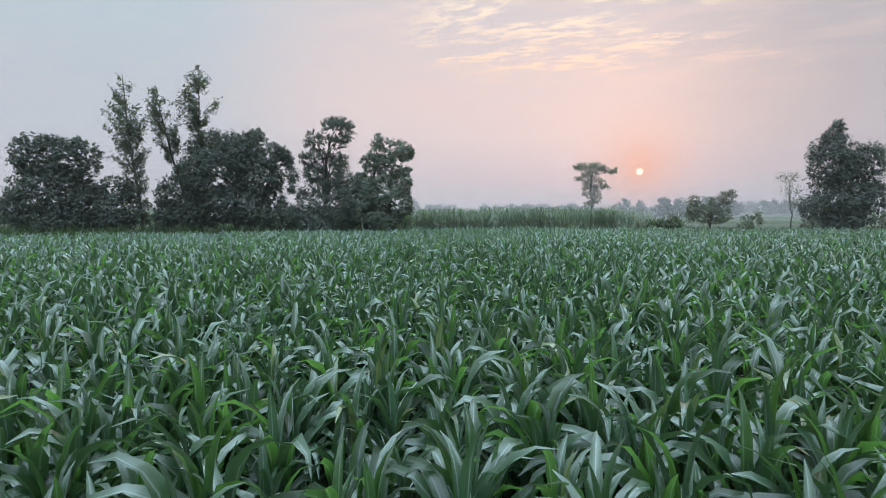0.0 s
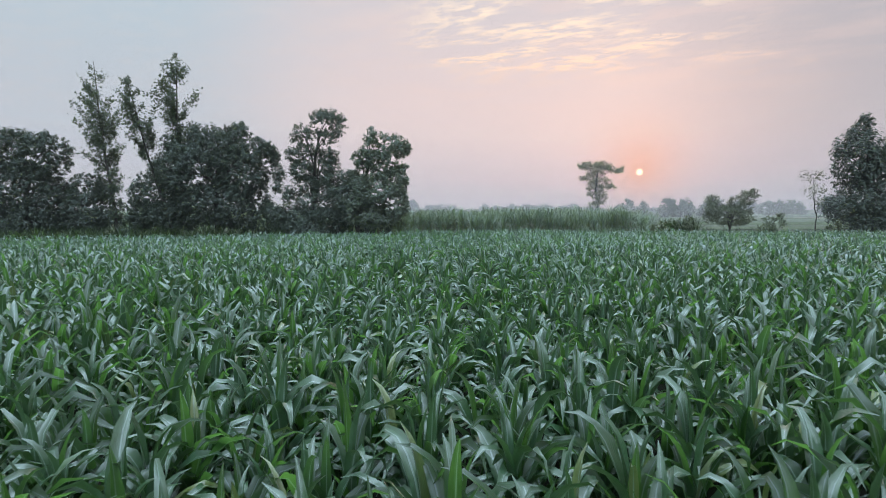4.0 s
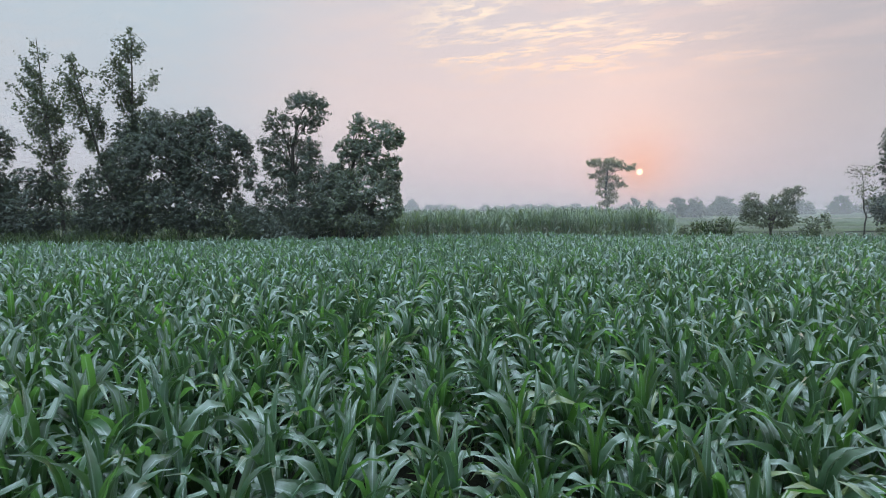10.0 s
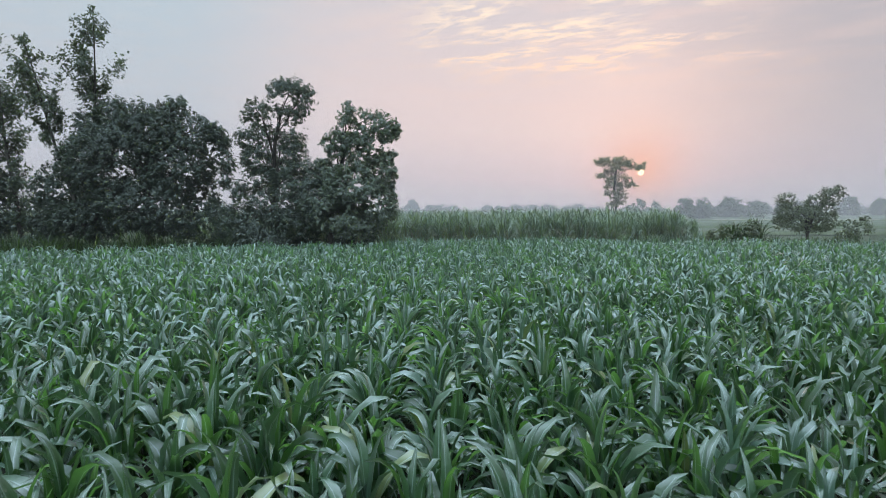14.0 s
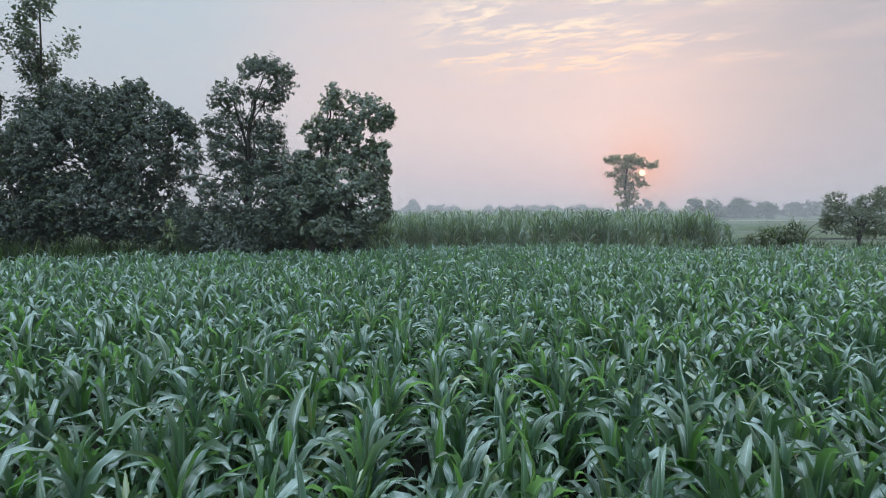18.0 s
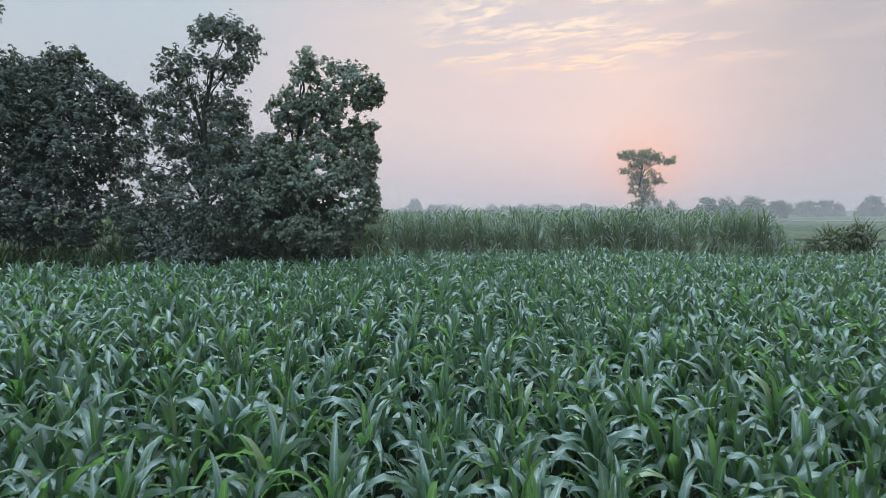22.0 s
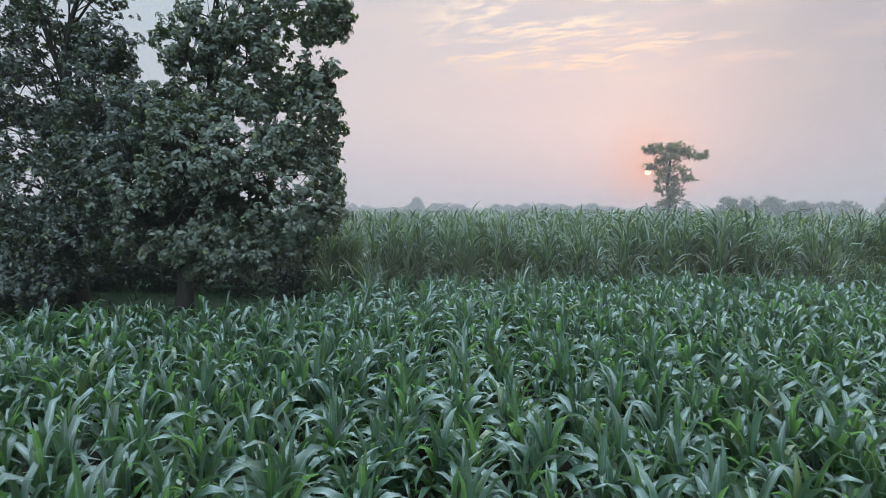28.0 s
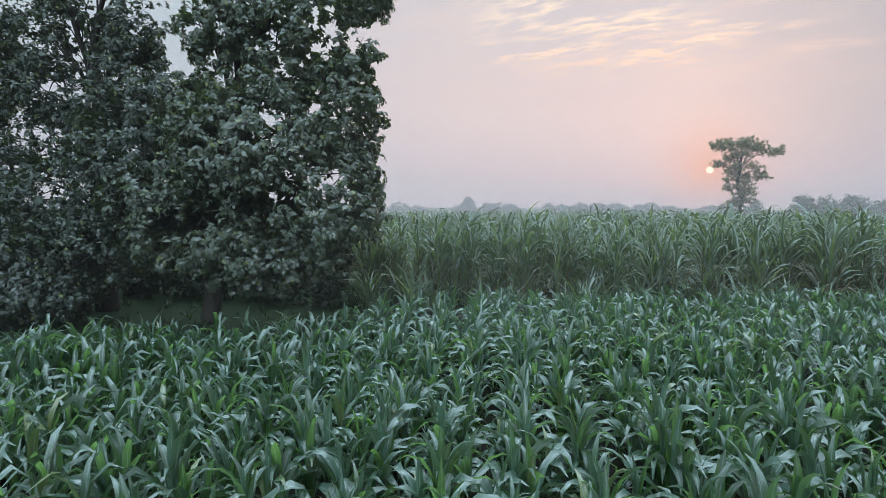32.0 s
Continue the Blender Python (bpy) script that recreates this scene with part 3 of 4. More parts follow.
def crown_points(lobes, density, gaps, flat=1.0, lumps=9, leaf=1.0):
    """Places and outward directions over a narrow crown of sprigs, with holes between."""
    where, out = [], []
    for n, (x, y, z, rx, rz) in enumerate(lobes):
        size = np.array((rx, (rx + rz) / 2 * flat, rz))
        total = density * 4.2 * math.pi * (rx * rz + rx * size[1] + size[1] * rz) / 3
        a = rng.standard_normal((lumps, 3))
        a /= np.linalg.norm(a, axis=1)[:, None]
        hubs = np.concatenate([a * rng.uniform(0.45, 0.74, (lumps, 1)), np.zeros((1, 3))])
        wide = np.r_[rng.uniform(0.30, 0.52, lumps), 0.72]
        share = wide**2 / (wide**2).sum()
        for hub, r, part_of in zip(hubs, wide, share):
            count = int(total * part_of / 5) + 1
            d = rng.standard_normal((count, 3))
            d /= np.linalg.norm(d, axis=1)[:, None]
            far = 0.42 + 0.62 * rng.random(count) ** 0.6
            far[rng.random(count) < 0.12] *= 1.22
            seeds = d * 1.7 + n * 5.1 + r * 40
            far *= 1 + 0.22 * np.array([noise.noise(Vector(s)) for s in seeds])
            hole = np.array([noise.noise(Vector(s * 1.7 + 31.0)) for s in seeds])
            keep = hole > gaps - 0.5
            spot = (np.array((x, y, z)) + (hub + d * far[:, None] * r) * size)[keep]
            ahead = (d + 0.5 * hub + np.array((0, 0, 0.25)) + rng.uniform(-0.4, 0.4, d.shape))[keep]
            ahead /= np.linalg.norm(ahead, axis=1)[:, None]
            for step in range(5):
                where.append(spot + ahead * step * 0.075 * leaf + rng.normal(0, 0.055 * leaf, spot.shape))
                out.append(ahead + rng.uniform(-0.5, 0.5, ahead.shape))
    return np.concatenate(where), np.concatenate(out)


def crown_shell(lobes, density, gaps, flat=1.0, lumps=16, leaf=1.0, airy=0.0, airy_from=4.2):
    """Places and outward directions of leaf clusters, three to a spray, over the ragged shell of a dense crown; gaps opens holes in it."""
    where, out = [], []
    bodies = np.array([(x, y, z, rx, (rx + rz) / 2 * flat, rz) for x, y, z, rx, rz in lobes])
    for n, (x, y, z, rx, ry, rz) in enumerate(bodies):
        mid, size = np.array((x, y, z)), np.array((rx, ry, rz))
        total = density * 4.2 * math.pi * (rx * rz + rx * ry + ry * rz) / 3
        a = rng.standard_normal((lumps, 3))
        a /= np.linalg.norm(a, axis=1)[:, None]
        wide = rng.uniform(0.30, 0.62, lumps)
        hubs = a * (1.0 - wide * rng.uniform(0.80, 1.25, lumps))[:, None]
        if rx > 2.0:
            # the broad lobes have leaves all over their body between the billows
            a, hubs, wide = np.r_[a, [(0, 0, 0)]], np.r_[hubs, [(0, 0, 0)]], np.r_[wide, 0.88]
        share = np.minimum(wide, 0.62) ** 2 * np.where(wide > 0.7, 5.0, 1.0)
        share /= share.sum()
        p, w = [], []
        for hub, face, r, part_of in zip(hubs, a, wide, share):
            count = int(total * part_of * 0.55) + 1
            d = rng.standard_normal((count, 3))
            d /= np.linalg.norm(d, axis=1)[:, None]
            d = d[d @ face > -0.2]
            far = rng.uniform(0.66, 0.98, len(d)) * (1 + 0.3 * np.array([noise.noise(Vector(v * 2.2 + n * 3.3)) for v in d + hub]))
            far[rng.random(len(d)) < 0.22] *= 0.62
            ahead = d + 0.5 * face + np.array((0, 0, 0.15)) + rng.uniform(-0.55, 0.55, d.shape)
            ahead /= np.linalg.norm(ahead, axis=1)[:, None]
            p.append(mid + (hub + d * far[:, None] * r) * size), w.append(ahead)
        p, w = np.concatenate(p), np.concatenate(w)
        # what lies deep inside a neighbouring lobe would never show
        keep = np.ones(len(p), bool)
        for m, b in enumerate(bodies):
            if m != n:
                keep &= (((p - b[:3]) / b[3:]) ** 2).sum(1) > 0.45
        keep |= rng.random(len(p)) < 0.15
        where.append(p[keep]), out.append(w[keep])
    where, out = np.concatenate(where), np.concatenate(out)
    thin = np.array([0.52 * noise.noise(Vector((a * 0.9, b * 0.5, c * 1.0))) + 0.60 * noise.noise(Vector((a * 4.2, b * 1.0, c * 4.6))) for a, b, c in where])
    keep = thin > gaps - 0.5 + airy * np.clip((where[:, 2] - airy_from) / 1.6, 0, 1)
    where, out = where[keep], out[keep]
    steps = np.array((0.0, 0.15, 0.28))[:, None, None] * leaf
    spots = where[None] + out[None] * steps + rng.normal(0, 0.045 * leaf, (3, *where.shape))
    ways = out[None] + rng.uniform(-0.35, 0.35, (3, *out.shape))
    return spots.reshape(-1, 3), ways.reshape(-1, 3)


def limb_path(a, b, sag, steps=5):
    s = np.linspace(0, 1, steps)[:, None]
    a, b = np.array(a, float), np.array(b, float)
    mid = np.array((0.25 * (a[0] - b[0]), 0.25 * (a[1] - b[1]), sag * np.linalg.norm(b - a)))
    return a + (b - a) * s + np.sin(s * np.pi) * mid + rng.uniform(-0.04, 0.04, (steps, 3)) * np.linalg.norm(b - a) * np.sin(s * np.pi)


def build_tree(name, label, base, fork, radius, lobes, templates, material, density, leaf=1.0, gaps=0.12, flat=1.0, category="tree", twigs=True, lumps=14, shell=True, airy=0.0, airy_from=4.2):
    """A tree: a tapered trunk with a root flare, limbs into each lobe of its crown, and the crown's leaf clusters."""
    root = tagged(new(name), label, category)
    root.matrix_basis = pose(*base)
    shift = np.array(base, float)
    trunk = limb_path(base, fork, 0.02, 7) - shift
    trunk[0, 2] -= 0.15
    part("trunk", mesh_of("trunk", *tube(trunk, radius * np.array((1.45, 1.06, 0.95, 0.86, 0.78, 0.70, 0.58)), 9)[:2], BARK), root)
    for x, y, z, rx, rz in lobes:
        aim = np.array((x, y, z + 0.2 * rz)) - shift
        level = int(np.clip(np.searchsorted(trunk[:, 2], aim[2] * 0.72) - 1, 2, 6))
        begin = trunk[level]
        path = limb_path(begin, aim, 0.10, 6)
        thick = radius * (0.45 if level == 6 else 0.32)
        limb = part("limb", mesh_of("limb", *tube(path, thick * np.linspace(1, 0.22, 6), 6)[:2], BARK), root)
        for _ in range(6 if twigs and len(lobes) < 25 else 2 if twigs else 0):
            d = rng.standard_normal(3)
            d *= np.array((rx, (rx + rz) / 2, rz)) / np.linalg.norm(d)
            s = path[int(rng.integers(2, 6))]
            part("twig", mesh_of("twig", *tube(limb_path(s, aim + d * 0.85, 0.08, 4), thick * np.array((0.3, 0.2, 0.13, 0.05)), 4)[:2], BARK), limb)
    if shell:
        p, d = crown_shell(lobes, density, gaps, flat, lumps, leaf, airy, airy_from)
    else:
        p, d = crown_points(lobes, density, gaps, flat, lumps, leaf)
    tips = d * (1, 1, 0.5) + np.array((0, 0, 0.45))
    v, q, uv = spread(templates, p - shift, rng.uniform(0, 6.28, len(p)), leaf * rng.uniform(0.75, 1.25, len(p)), tips)
    part("crown", mesh_of("crown", v, q, material, uv), root)
    return root


C_HIGH = [(-8.2, 43.2, 8.8, 1.68, 1.07), (-7.3, 43.2, 8.7, 0.62, 0.9), (-10.1, 43.2, 8.0, 0.81, 0.86), (-8.6, 43.2, 7.5, 1.39, 0.94), (-9.5, 43.2, 6.4, 1.48, 1.07), (-10.5, 43.2, 6.5, 0.86, 0.66), (-8.1, 43.2, 6.5, 0.77, 0.81), (-10.0, 43.2, 5.3, 1.16, 0.94), (-7.05, 42.2, 4.35, 1.53, 1.09), (-8.7, 43.4, 5.2, 1.33, 1.14), (-7.9, 43.0, 5.6, 0.85, 0.8), (-11.9, 43.5, 5.2, 0.45, 0.55), (-12.1, 43.6, 4.2, 0.5, 0.6)]
C_LOW = [(-6.9, 41.9, 3.1, 1.77, 1.29), (-9.2, 42.5, 2.8, 1.71, 1.03), (-11.2, 43.2, 3.2, 0.5, 0.9), (-10.2, 42.3, 1.6, 1.77, 0.89), (-7.9, 42.0, 1.7, 1.77, 0.84), (-9.6, 41.8, 0.9, 2.1, 0.78), (-9.9, 43.4, 4.2, 1.14, 0.95), (-8.2, 42.9, 3.9, 1.33, 1.04), (-12.6, 43.8, 2.2, 0.9, 0.8), (-11.7, 43.4, 1.7, 1.2, 0.9)]
D_HIGH = [(-3.6, 42.2, 7.0, 1.74, 1.05), (-4.7, 42.2, 7.9, 0.58, 0.52), (-2.6, 42.2, 7.1, 0.91, 0.82), (-4.8, 42.2, 6.7, 0.82, 0.82), (-5.6, 41.9, 6.2, 0.51, 0.42), (-3.6, 42.2, 5.9, 1.47, 0.91), (-2.4, 41.9, 5.0, 0.7, 0.85), (-4.1, 42.3, 5.2, 0.75, 0.7), (-4.4, 42.4, 6.1, 0.89, 0.69), (-5.35, 42.2, 5.7, 0.5, 0.5), (-6.05, 42.2, 4.8, 0.7, 0.55)]
D_LOW = [(-3.1, 42.2, 4.3, 1.26, 1.05), (-4.2, 41.4, 3.9, 1.81, 1.24), (-3.4, 41.3, 2.7, 1.81, 1.13), (-5.1, 41.0, 2.2, 1.47, 0.91), (-2.8, 42.2, 3.0, 0.85, 1.36), (-6.2, 41.6, 2.6, 1.36, 1.24), (-4.2, 41.6, 1.7, 1.92, 0.68), (-5.6, 42.2, 4.0, 1.19, 0.99), (-5.7, 42.0, 3.2, 1.08, 0.89)]


def build_poplar(label, foot, head, radius, widths, branches, seed):
    """A poplar: a slim trunk, upswept branches as long as its outline allows, small leaf clusters along them; widths: pairs of height and half width."""
    r = random.Random(seed)
    root = tagged(new("poplar_tree"), label, "tree")
    root.matrix_basis = pose(*foot, 0)
    low, high = widths[0][0], widths[-1][0]
    lean = np.array((head[0] - foot[0], head[1] - foot[1], high))
    s = np.linspace(0, 1, 9)
    trunk = s[:, None] * lean + np.stack([np.sin(s * 5 + seed), np.cos(s * 4 + seed), 0 * s], 1) * 0.10 * np.sin(s * np.pi)[:, None]
    trunk[0, 2] -= 0.15
    part("trunk", mesh_of("trunk", *tube(trunk, radius * np.linspace(1.25, 0.12, 9), 7)[:2], BARK), root)
    spots, ways, most = [], [], max(w for _, w in widths)
    for n in range(branches):
        tip, half = low, 0.0
        while half < 0.45 * most * r.random():
            tip = r.uniform(low, high)
            half = float(np.interp(tip, *zip(*widths)))
        half *= r.uniform(0.55, 1.35)
        way = r.uniform(0, 6.28)
        start = max(0.12 * high, tip - half * r.uniform(0.7, 1.25) - 0.2)
        a = np.array([np.interp(start / high, s, trunk[:, c]) for c in range(3)])
        b = np.array([np.interp(tip / high, s, trunk[:, c]) for c in range(3)]) + half * np.array((math.cos(way), math.sin(way), 0))
        path = limb_path(a, b, -0.06, 5)
        if n % 2 == 0:
            part("branch", mesh_of("branch", *tube(path, radius * 0.26 * np.linspace(1, 0.2, 5), 4)[:2], BARK), root)
        length = np.linalg.norm(b - a)
        count = int(12 + 29 * length)
        f = rng.uniform(0.2, 1.08, count) ** 0.6
        p = a + (b - a) * f[:, None] + rng.normal(0, 0.10 + 0.05 * half, (count, 3))
        spots.append(p), ways.append(np.tile((b - a) / length, (count, 1)) + rng.uniform(-0.8, 0.8, (count, 3)))
    p, d = np.concatenate(spots), np.concatenate(ways)
    v, q, uv = spread(SMALL, p, rng.uniform(0, 6.28, len(p)), 0.85 * rng.uniform(0.75, 1.25, len(p)), d)
    part("crown", mesh_of("crown", v, q, POPLAR_LEAF, uv), root)


def left_trees():
    build_tree("broadleaf_tree", "dark green leafy tree with forked trunk at the maize edge", (-5.9, 42.5, 0), (-5.05, 42.4, 4.9), 0.165,
               D_HIGH + D_LOW, BROAD, TREE_LEAF, 58, 0.74, 0.15, airy=0.28)
    build_tree("broadleaf_tree", "tall dark green leafy tree with a narrow upper crown", (-9.2, 43.6, 0), (-9.2, 43.5, 4.8), 0.2,
               C_HIGH + C_LOW, CLUSTER, SHADED_LEAF, 54, 0.74, 0.15, airy=0.25)
    build_tree("broadleaf_tree", "broad dense dark green tree with drooping leaf clusters", (-17.0, 44.2, 0), (-17.0, 44.0, 3.6), 0.26,
               [(-19.2, 44.2, 7.6, 2.0, 1.7), (-15.4, 44.2, 7.8, 1.9, 1.7), (-18.2, 43.2, 5.1, 3.0, 2.6), (-14.7, 43.7, 5.2, 2.2, 2.4), (-13.2, 44.2, 6.1, 1.1, 1.5), (-21.8, 44.2, 3.5, 2.1, 2.0), (-20.5, 44.0, 5.3, 1.5, 1.5), (-16.9, 43.2, 2.9, 3.3, 1.8), (-13.8, 44.2, 3.3, 1.1, 1.6), (-17.3, 44.0, 7.2, 2.1, 1.7), (-19.8, 43.2, 2.0, 2.6, 1.3), (-15.0, 43.0, 1.9, 2.2, 1.1), (-14.1, 44.0, 6.9, 1.4, 1.3), (-22.6, 44.2, 2.0, 1.7, 1.3)],
               CLUSTER, DEEP_SHADE_LEAF, 30, 0.95, -0.04)
    build_tree("broadleaf_tree", "rounded dark green tree standing in undergrowth", (-32.5, 45.2, 0), (-32.6, 45.1, 2.8), 0.26,
               [(-34.3, 45.0, 7.0, 2.2, 2.0), (-31.0, 45.0, 6.6, 2.1, 1.9), (-33.1, 45.0, 3.9, 3.9, 2.7), (-35.6, 45.0, 2.4, 2.2, 1.9), (-30.5, 45.0, 2.7, 2.2, 1.9), (-27.7, 45.0, 4.0, 1.5, 1.4), (-32.7, 45.0, 6.9, 2.0, 1.8), (-33.0, 44.5, 1.4, 4.2, 1.2), (-28.0, 45.0, 1.6, 2.0, 1.2)],
               CLUSTER, DEEP_SHADE_LEAF, 22, 1.05, -0.04)
    build_poplar("tall slender poplar with sparse grey-green leaves", (-25.7, 45.4), (-26.9, 45.3), 0.13,
                 ((1.6, 0.5), (2.8, 0.7), (4.6, 0.7), (5.9, 1.0), (7.6, 1.35), (9.7, 1.75), (11.3, 1.6), (12.6, 1.0), (13.4, 0.5), (14.0, 0.1)), 84, 1)
    build_poplar("leaning poplar with a bare lower trunk and leafy top", (-20.0, 43.4), (-22.9, 42.7), 0.115,
                 ((5.6, 0.4), (7.6, 0.6), (9.0, 1.1), (10.0, 1.35), (11.0, 1.25), (11.8, 0.8), (12.2, 0.2)), 46, 2)
    build_poplar("tall poplar with a dense pointed top above the broad tree", (-20.5, 44.6), (-19.9, 44.3), 0.12,
                 ((7.4, 0.7), (9.3, 0.6), (10.3, 1.1), (11.1, 1.5), (12.2, 1.55), (13.0, 1.0), (13.7, 0.55), (14.3, 0.1)), 58, 3)


def right_trees():
    build_tree("umbrella_tree", "lone tree with flat layered feathery crown above the cane", (28.0, 96.6, 0), (28.0, 96.5, 9.2), 0.2,
               [(28.0 + dx, 96.5 + dy, z, rx, rz * 1.45) for dx, dy, z, rx, rz in (
                   (-1.2, 0.4, 10.0, 2.3, 0.5), (0.9, -0.5, 10.2, 2.2, 0.5), (-2.6, 0.0, 10.2, 1.1, 0.35), (2.2, 0.3, 9.6, 1.3, 0.42), (0.0, 0.0, 9.3, 2.0, 0.5),
                   (3.2, 0.0, 9.2, 1.4, 0.34), (4.2, 0.2, 9.5, 0.6, 0.26), (-2.4, 0.3, 8.0, 0.9, 0.38), (-1.2, -0.4, 8.4, 1.3, 0.36), (0.6, 0.6, 7.7, 1.9, 0.36),
                   (-0.8, 0.0, 7.2, 1.3, 0.36), (1.6, -0.5, 7.2, 1.0, 0.3), (2.3, 0.2, 6.4, 1.4, 0.3), (0.8, 0.4, 6.5, 1.3, 0.36), (-1.3, 0.0, 6.3, 0.9, 0.34),
                   (-1.0, 0.3, 5.2, 0.9, 0.36), (0.6, 0.0, 5.4, 1.3, 0.45), (1.4, 0.3, 4.6, 0.8, 0.36), (-0.4, -0.3, 4.6, 0.9, 0.4), (0.3, 0.0, 3.8, 1.3, 0.55), (-0.6, 0.2, 3.2, 1.1, 0.5))],
               FEATHER, LONE_LEAF, 21, 0.85, 0.26, 1.6, lumps=7, shell=False)
    build_tree("small_tree", "low spreading bushy tree with a short forked trunk", (25.6, 48.7, 0), (25.6, 48.7, 0.65), 0.15,
               [(25.6 + dx, 48.7, z, rx, rz) for dx, z, rx, rz in ((-1.3, 1.7, 1.2, 0.7), (0.0, 1.6, 1.4, 0.8), (1.1, 1.7, 1.1, 0.7), (-0.2, 2.2, 1.5, 0.6), (0.9, 2.3, 1.0, 0.6), (-1.6, 2.3, 0.8, 0.5), (-1.7, 3.1, 0.75, 0.6), (0.4, 3.0, 0.8, 0.6), (1.4, 3.4, 0.9, 0.65), (2.0, 3.8, 0.55, 0.4))],
               SMALL, BUSH_LEAF, 95, 0.52, -0.06, lumps=18, airy=0.22, airy_from=2.7)
    build_tree("thin_tree", "slender young tree with thin pale twiggy crown", (35.4, 52.0, 0), (35.1, 52.0, 3.4), 0.06,
               [(34.8, 52.0, 5.4, 1.3, 0.75), (35.3, 52.0, 4.2, 1.2, 0.9), (35.6, 52.0, 2.9, 0.7, 0.7)],
               SMALL, BUSH_LEAF, 130, 0.36, 0.56, shell=False)
    build_tree("broadleaf_tree", "large dark tree with dense crown beside the open field", (41.3, 53.6, 0), (41.3, 53.5, 2.8), 0.28,
               [(40.2, 53.5, 7.0, 2.3, 2.9), (41.5, 53.5, 3.5, 3.4, 2.4), (43.9, 53.5, 7.0, 2.0, 2.3), (38.7, 53.5, 2.6, 1.5, 1.6), (43.8, 53.5, 3.8, 2.3, 2.3), (40.5, 53.5, 9.2, 1.2, 1.5), (40.7, 53.5, 10.6, 0.5, 0.8), (41.5, 53.3, 1.4, 3.2, 1.2), (42.2, 53.5, 6.0, 1.8, 2.2), (38.6, 53.5, 8.0, 0.8, 0.8)],
               SMALL, DEEP_SHADE_LEAF, 26, 1.25, -0.05)


def far_tree(x, y, top, wide, seed, dense=1.0):
    """A rounded tree far off in the haze: top is its height, wide half its width."""
    r = random.Random(seed)
    lobes = []
    for n in range(5):
        a = r.uniform(0.34, 0.50) * wide
        high = top * (1 - 0.42 * (abs(n - 2) / 2) ** 2) * r.uniform(0.84, 1.0)
        lobes.append((x + (n - 2) / 2 * (wide - a), y + r.uniform(-1, 1), high * 0.50, a, high * 0.50))
    build_tree("far_tree", "distant rounded tree grey with evening haze", (x, y, 0), (x, y, top * 0.4), 0.3, lobes, PUFF, FAR_LEAF, 2.0 * dense, 2.9, -1.0, twigs=False, lumps=6)


def far_trees():
    n = 0
    for x, top, wide in ((-18.5, 9.6, 4.9), (-6, 6.8, 8), (5, 6.0, 7), (27, 7.0, 4.5), (36, 6.6, 5), (44.5, 7.2, 8), (55, 7.6, 8), (66, 7.2, 9), (76, 6.4, 6), (84, 7.8, 7)):
        n += 1
        far_tree(x, 330 + 6 * (n % 3), top * (1 if n == 1 else 0.86), wide, n)
    for x, y, top, wide in ((63.4, 183, 7.0, 3.8), (70.5, 186, 5.6, 2.4), (64.5, 152, 6.4, 2.9), (69.8, 153, 6.3, 2.8), (91, 178, 7.4, 5.6), (100, 180, 6.2, 3.6), (128, 205, 7.2, 3.8), (144, 235, 6.2, 4.5), (158, 238, 7.6, 5), (176, 240, 9.5, 6), (193, 330, 8.0, 8), (194, 245, 9, 7), (210, 240, 10, 8), (228, 245, 9, 8)):
        n += 1
        far_tree(x, y, top, wide, n)
    for k in range(20):
        n += 1
        x = -420 + k * 22 + 6 * math.sin(k * 3.3)
        far_tree(x, 350 + 14 * math.sin(k * 1.7), 5.4 + 1.6 * math.sin(k * 2.1), 8.5 + 2 * math.sin(k), n, 0.4)
    for k in range(12):
        n += 1
        far_tree(96 + k * 24 + 6 * math.sin(k * 2.7), 345 + 10 * math.sin(k * 1.3), 5.2 + 1.6 * math.sin(k * 2.9), 10, n, 0.4)


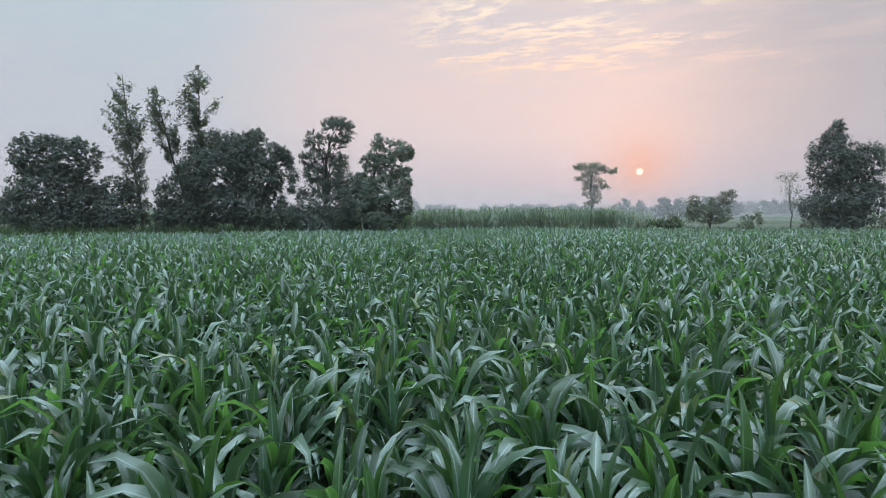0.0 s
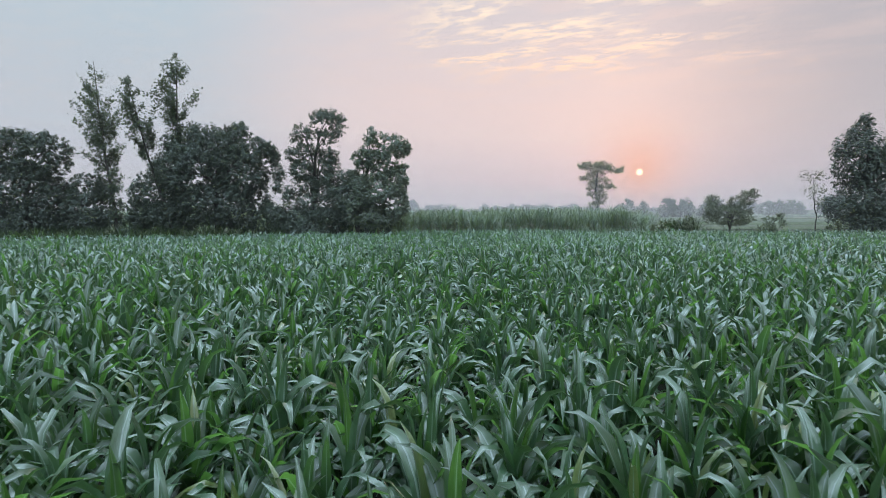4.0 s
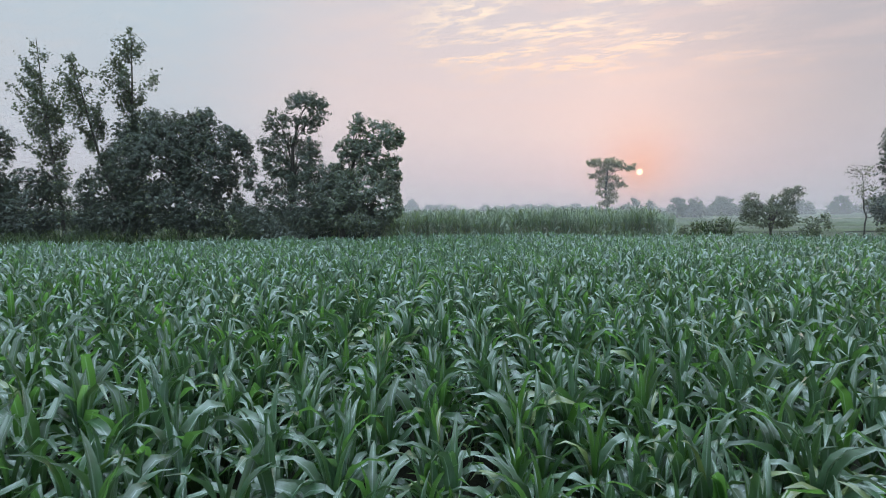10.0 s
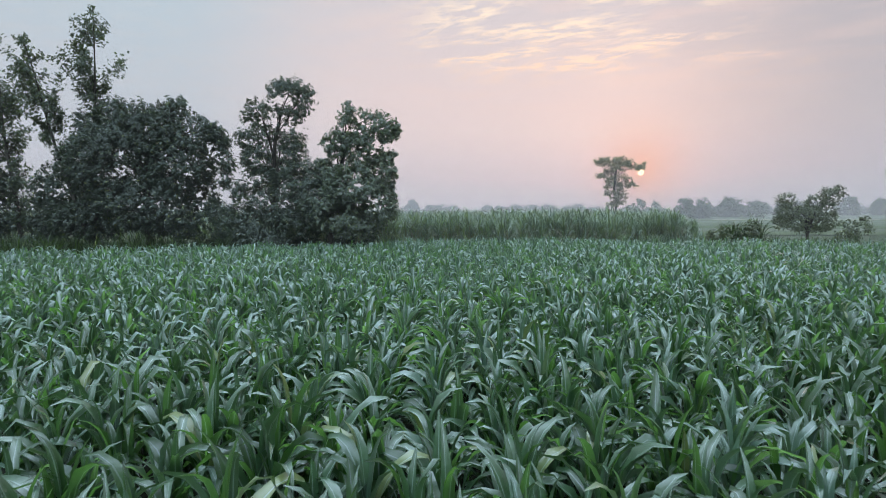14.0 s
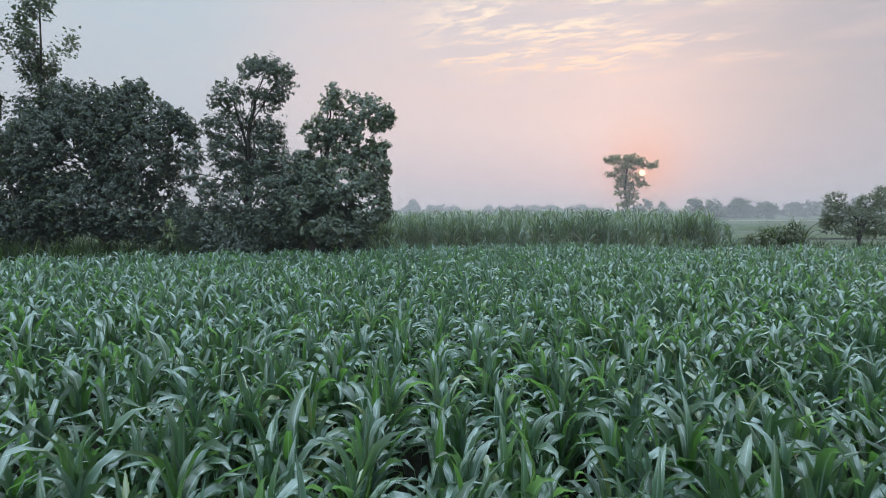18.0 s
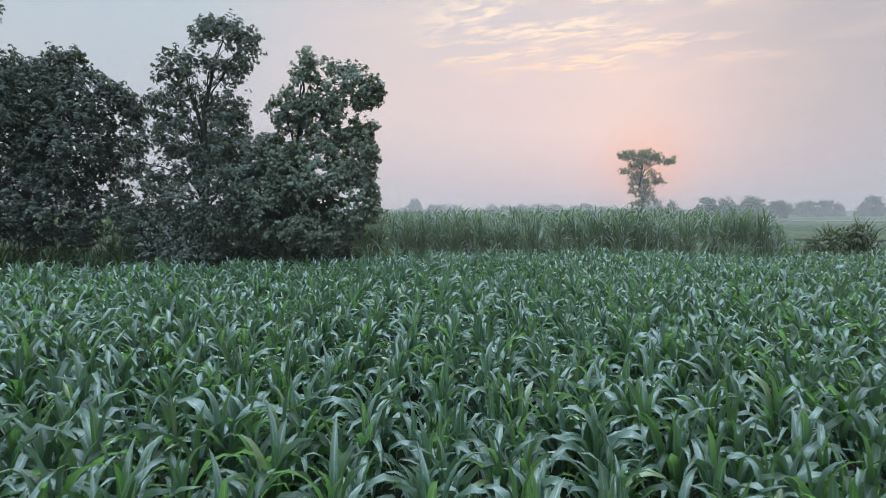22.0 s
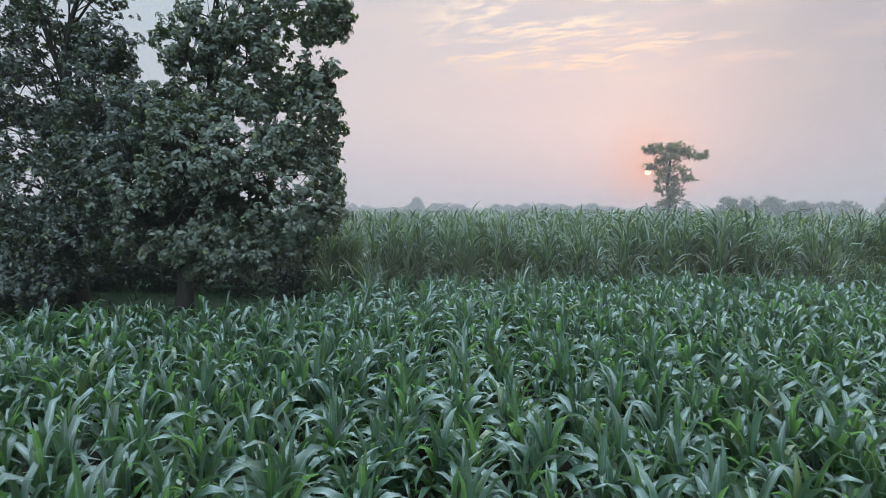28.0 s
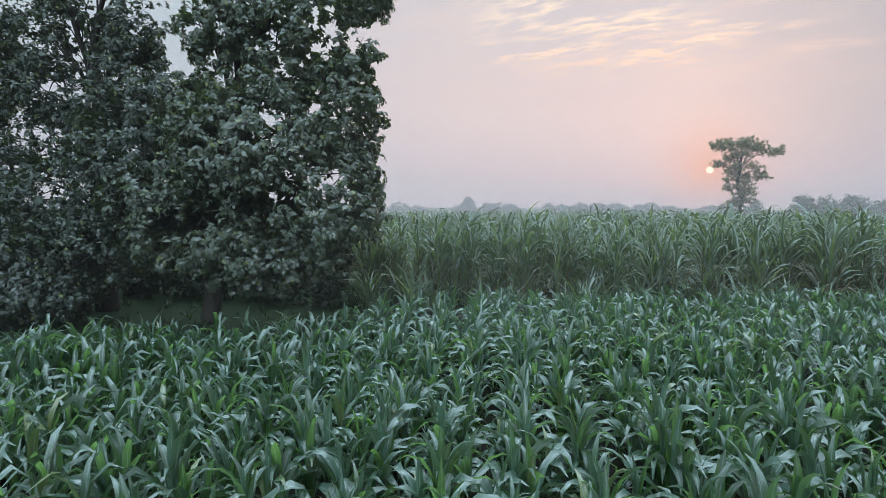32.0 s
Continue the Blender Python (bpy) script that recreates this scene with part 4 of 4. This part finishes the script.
# ---- shrubs and grass ----
def shrubs():
    for x, y, s in ((23.7, 51.4, 1.15), (21.6, 50.6, 0.9), (20.2, 49.0, 0.9), (22.6, 50.9, 0.8)):
        root = tagged(new("cane_tussock"), "dark spiky cane tussock on the field edge", "grass clump")
        root.matrix_basis = pose(x, y, 0)
        for n in range(90):
            v, q, uv = tussock(int(x * 10) + n, 1, 2.3 * s, 0.05)
            part("blade", mesh_of("blade", v, q, GRASS, uv), root)
    for x, y, s in ((31.3, 51.9, 1.0), (37.2, 51.5, 0.8), (19.0, 47.6, 0.7), (47.0, 55.0, 1.3), (22.3, 50.4, 0.9), (-27.6, 45.3, 2.3), (-23.9, 45.1, 1.5)):
        build_tree("shrub", "small round green shrub at the field edge", (x, y, 0), (x, y, 0.5 * s), 0.04,
                   [(x, y, 1.0 * s, 1.1 * s, 0.85 * s), (x + 0.5 * s, y, 1.5 * s, 0.5 * s, 0.5 * s), (x - 0.6 * s, y, 0.6 * s, 0.7 * s, 0.6 * s)],
                   SMALL, BUSH_LEAF if x > 0 else SHADED_LEAF, 34, 0.95, 0.25, category="shrub", lumps=8)
    # a row of bushes added to make the dark shade behind the trunks
    for n in range(9):
        x, y, s = -13.6 + n * 1.15 + rng.uniform(-0.2, 0.2), 45.3 + rng.uniform(-0.3, 0.3), rng.uniform(0.9, 1.2)
        build_tree("shrub", "dark leafy bush added to stand for shade behind the trees", (x, y, 0), (x, y, 0.5 * s), 0.04,
                   [(x, y, 0.9 * s, 0.9 * s, 0.9 * s), (x + 0.4 * s, y, 1.5 * s, 0.6 * s, 0.5 * s), (x - 0.4 * s, y, 0.4 * s, 0.7 * s, 0.5 * s)],
                   CLUSTER, DEEP_SHADE_LEAF, 14, 0.9, 0.2, category="shrub", lumps=8)
    blades = [tussock(300 + n, 12, 0.32, 0.016) for n in range(6)]
    p = np.stack([rng.uniform(-24, -1.5, 650), rng.uniform(38, 46, 650)], 1)
    p = p[p[:, 1] > field_edge(p[:, 0]) + 0.2]
    v, q, uv = spread(blades, np.c_[p, np.zeros(len(p))], rng.uniform(0, 6.28, len(p)), rng.uniform(0.5, 1.3, len(p)))
    tagged(new("grass", mesh_of("grass", v, q, GRASS, uv)), "short green grass in the shade of the trees", "grass", kind="stuff")
    tall = [tussock(320 + n, 11, 1.3, 0.026) for n in range(6)]
    p = np.stack([rng.uniform(-46, -11, 1200), rng.uniform(30, 46, 1200)], 1)
    p = p[(p[:, 1] > field_edge(p[:, 0]) + 1.0)]
    v, q, uv = spread(tall, np.c_[p, np.zeros(len(p))], rng.uniform(0, 6.28, len(p)), rng.uniform(0.6, 1.3, len(p)))
    p = np.stack([rng.uniform(12, 44, 420), rng.uniform(43.8, 51, 420)], 1)
    p = p[(p[:, 0] < 30) | (p[:, 1] < 46)]
    more = spread(tall, np.c_[p, np.zeros(len(p))], rng.uniform(0, 6.28, len(p)), rng.uniform(0.35, 1.0, len(p)))
    v, q, uv = joined([(v, q, uv), more])
    tagged(new("undergrowth", mesh_of("undergrowth", v, q, GRASS, uv)), "tall weedy undergrowth below the trees", "weeds", kind="stuff")


build_cane()
left_trees()
right_trees()
shrubs()
far_trees()
single_plants()
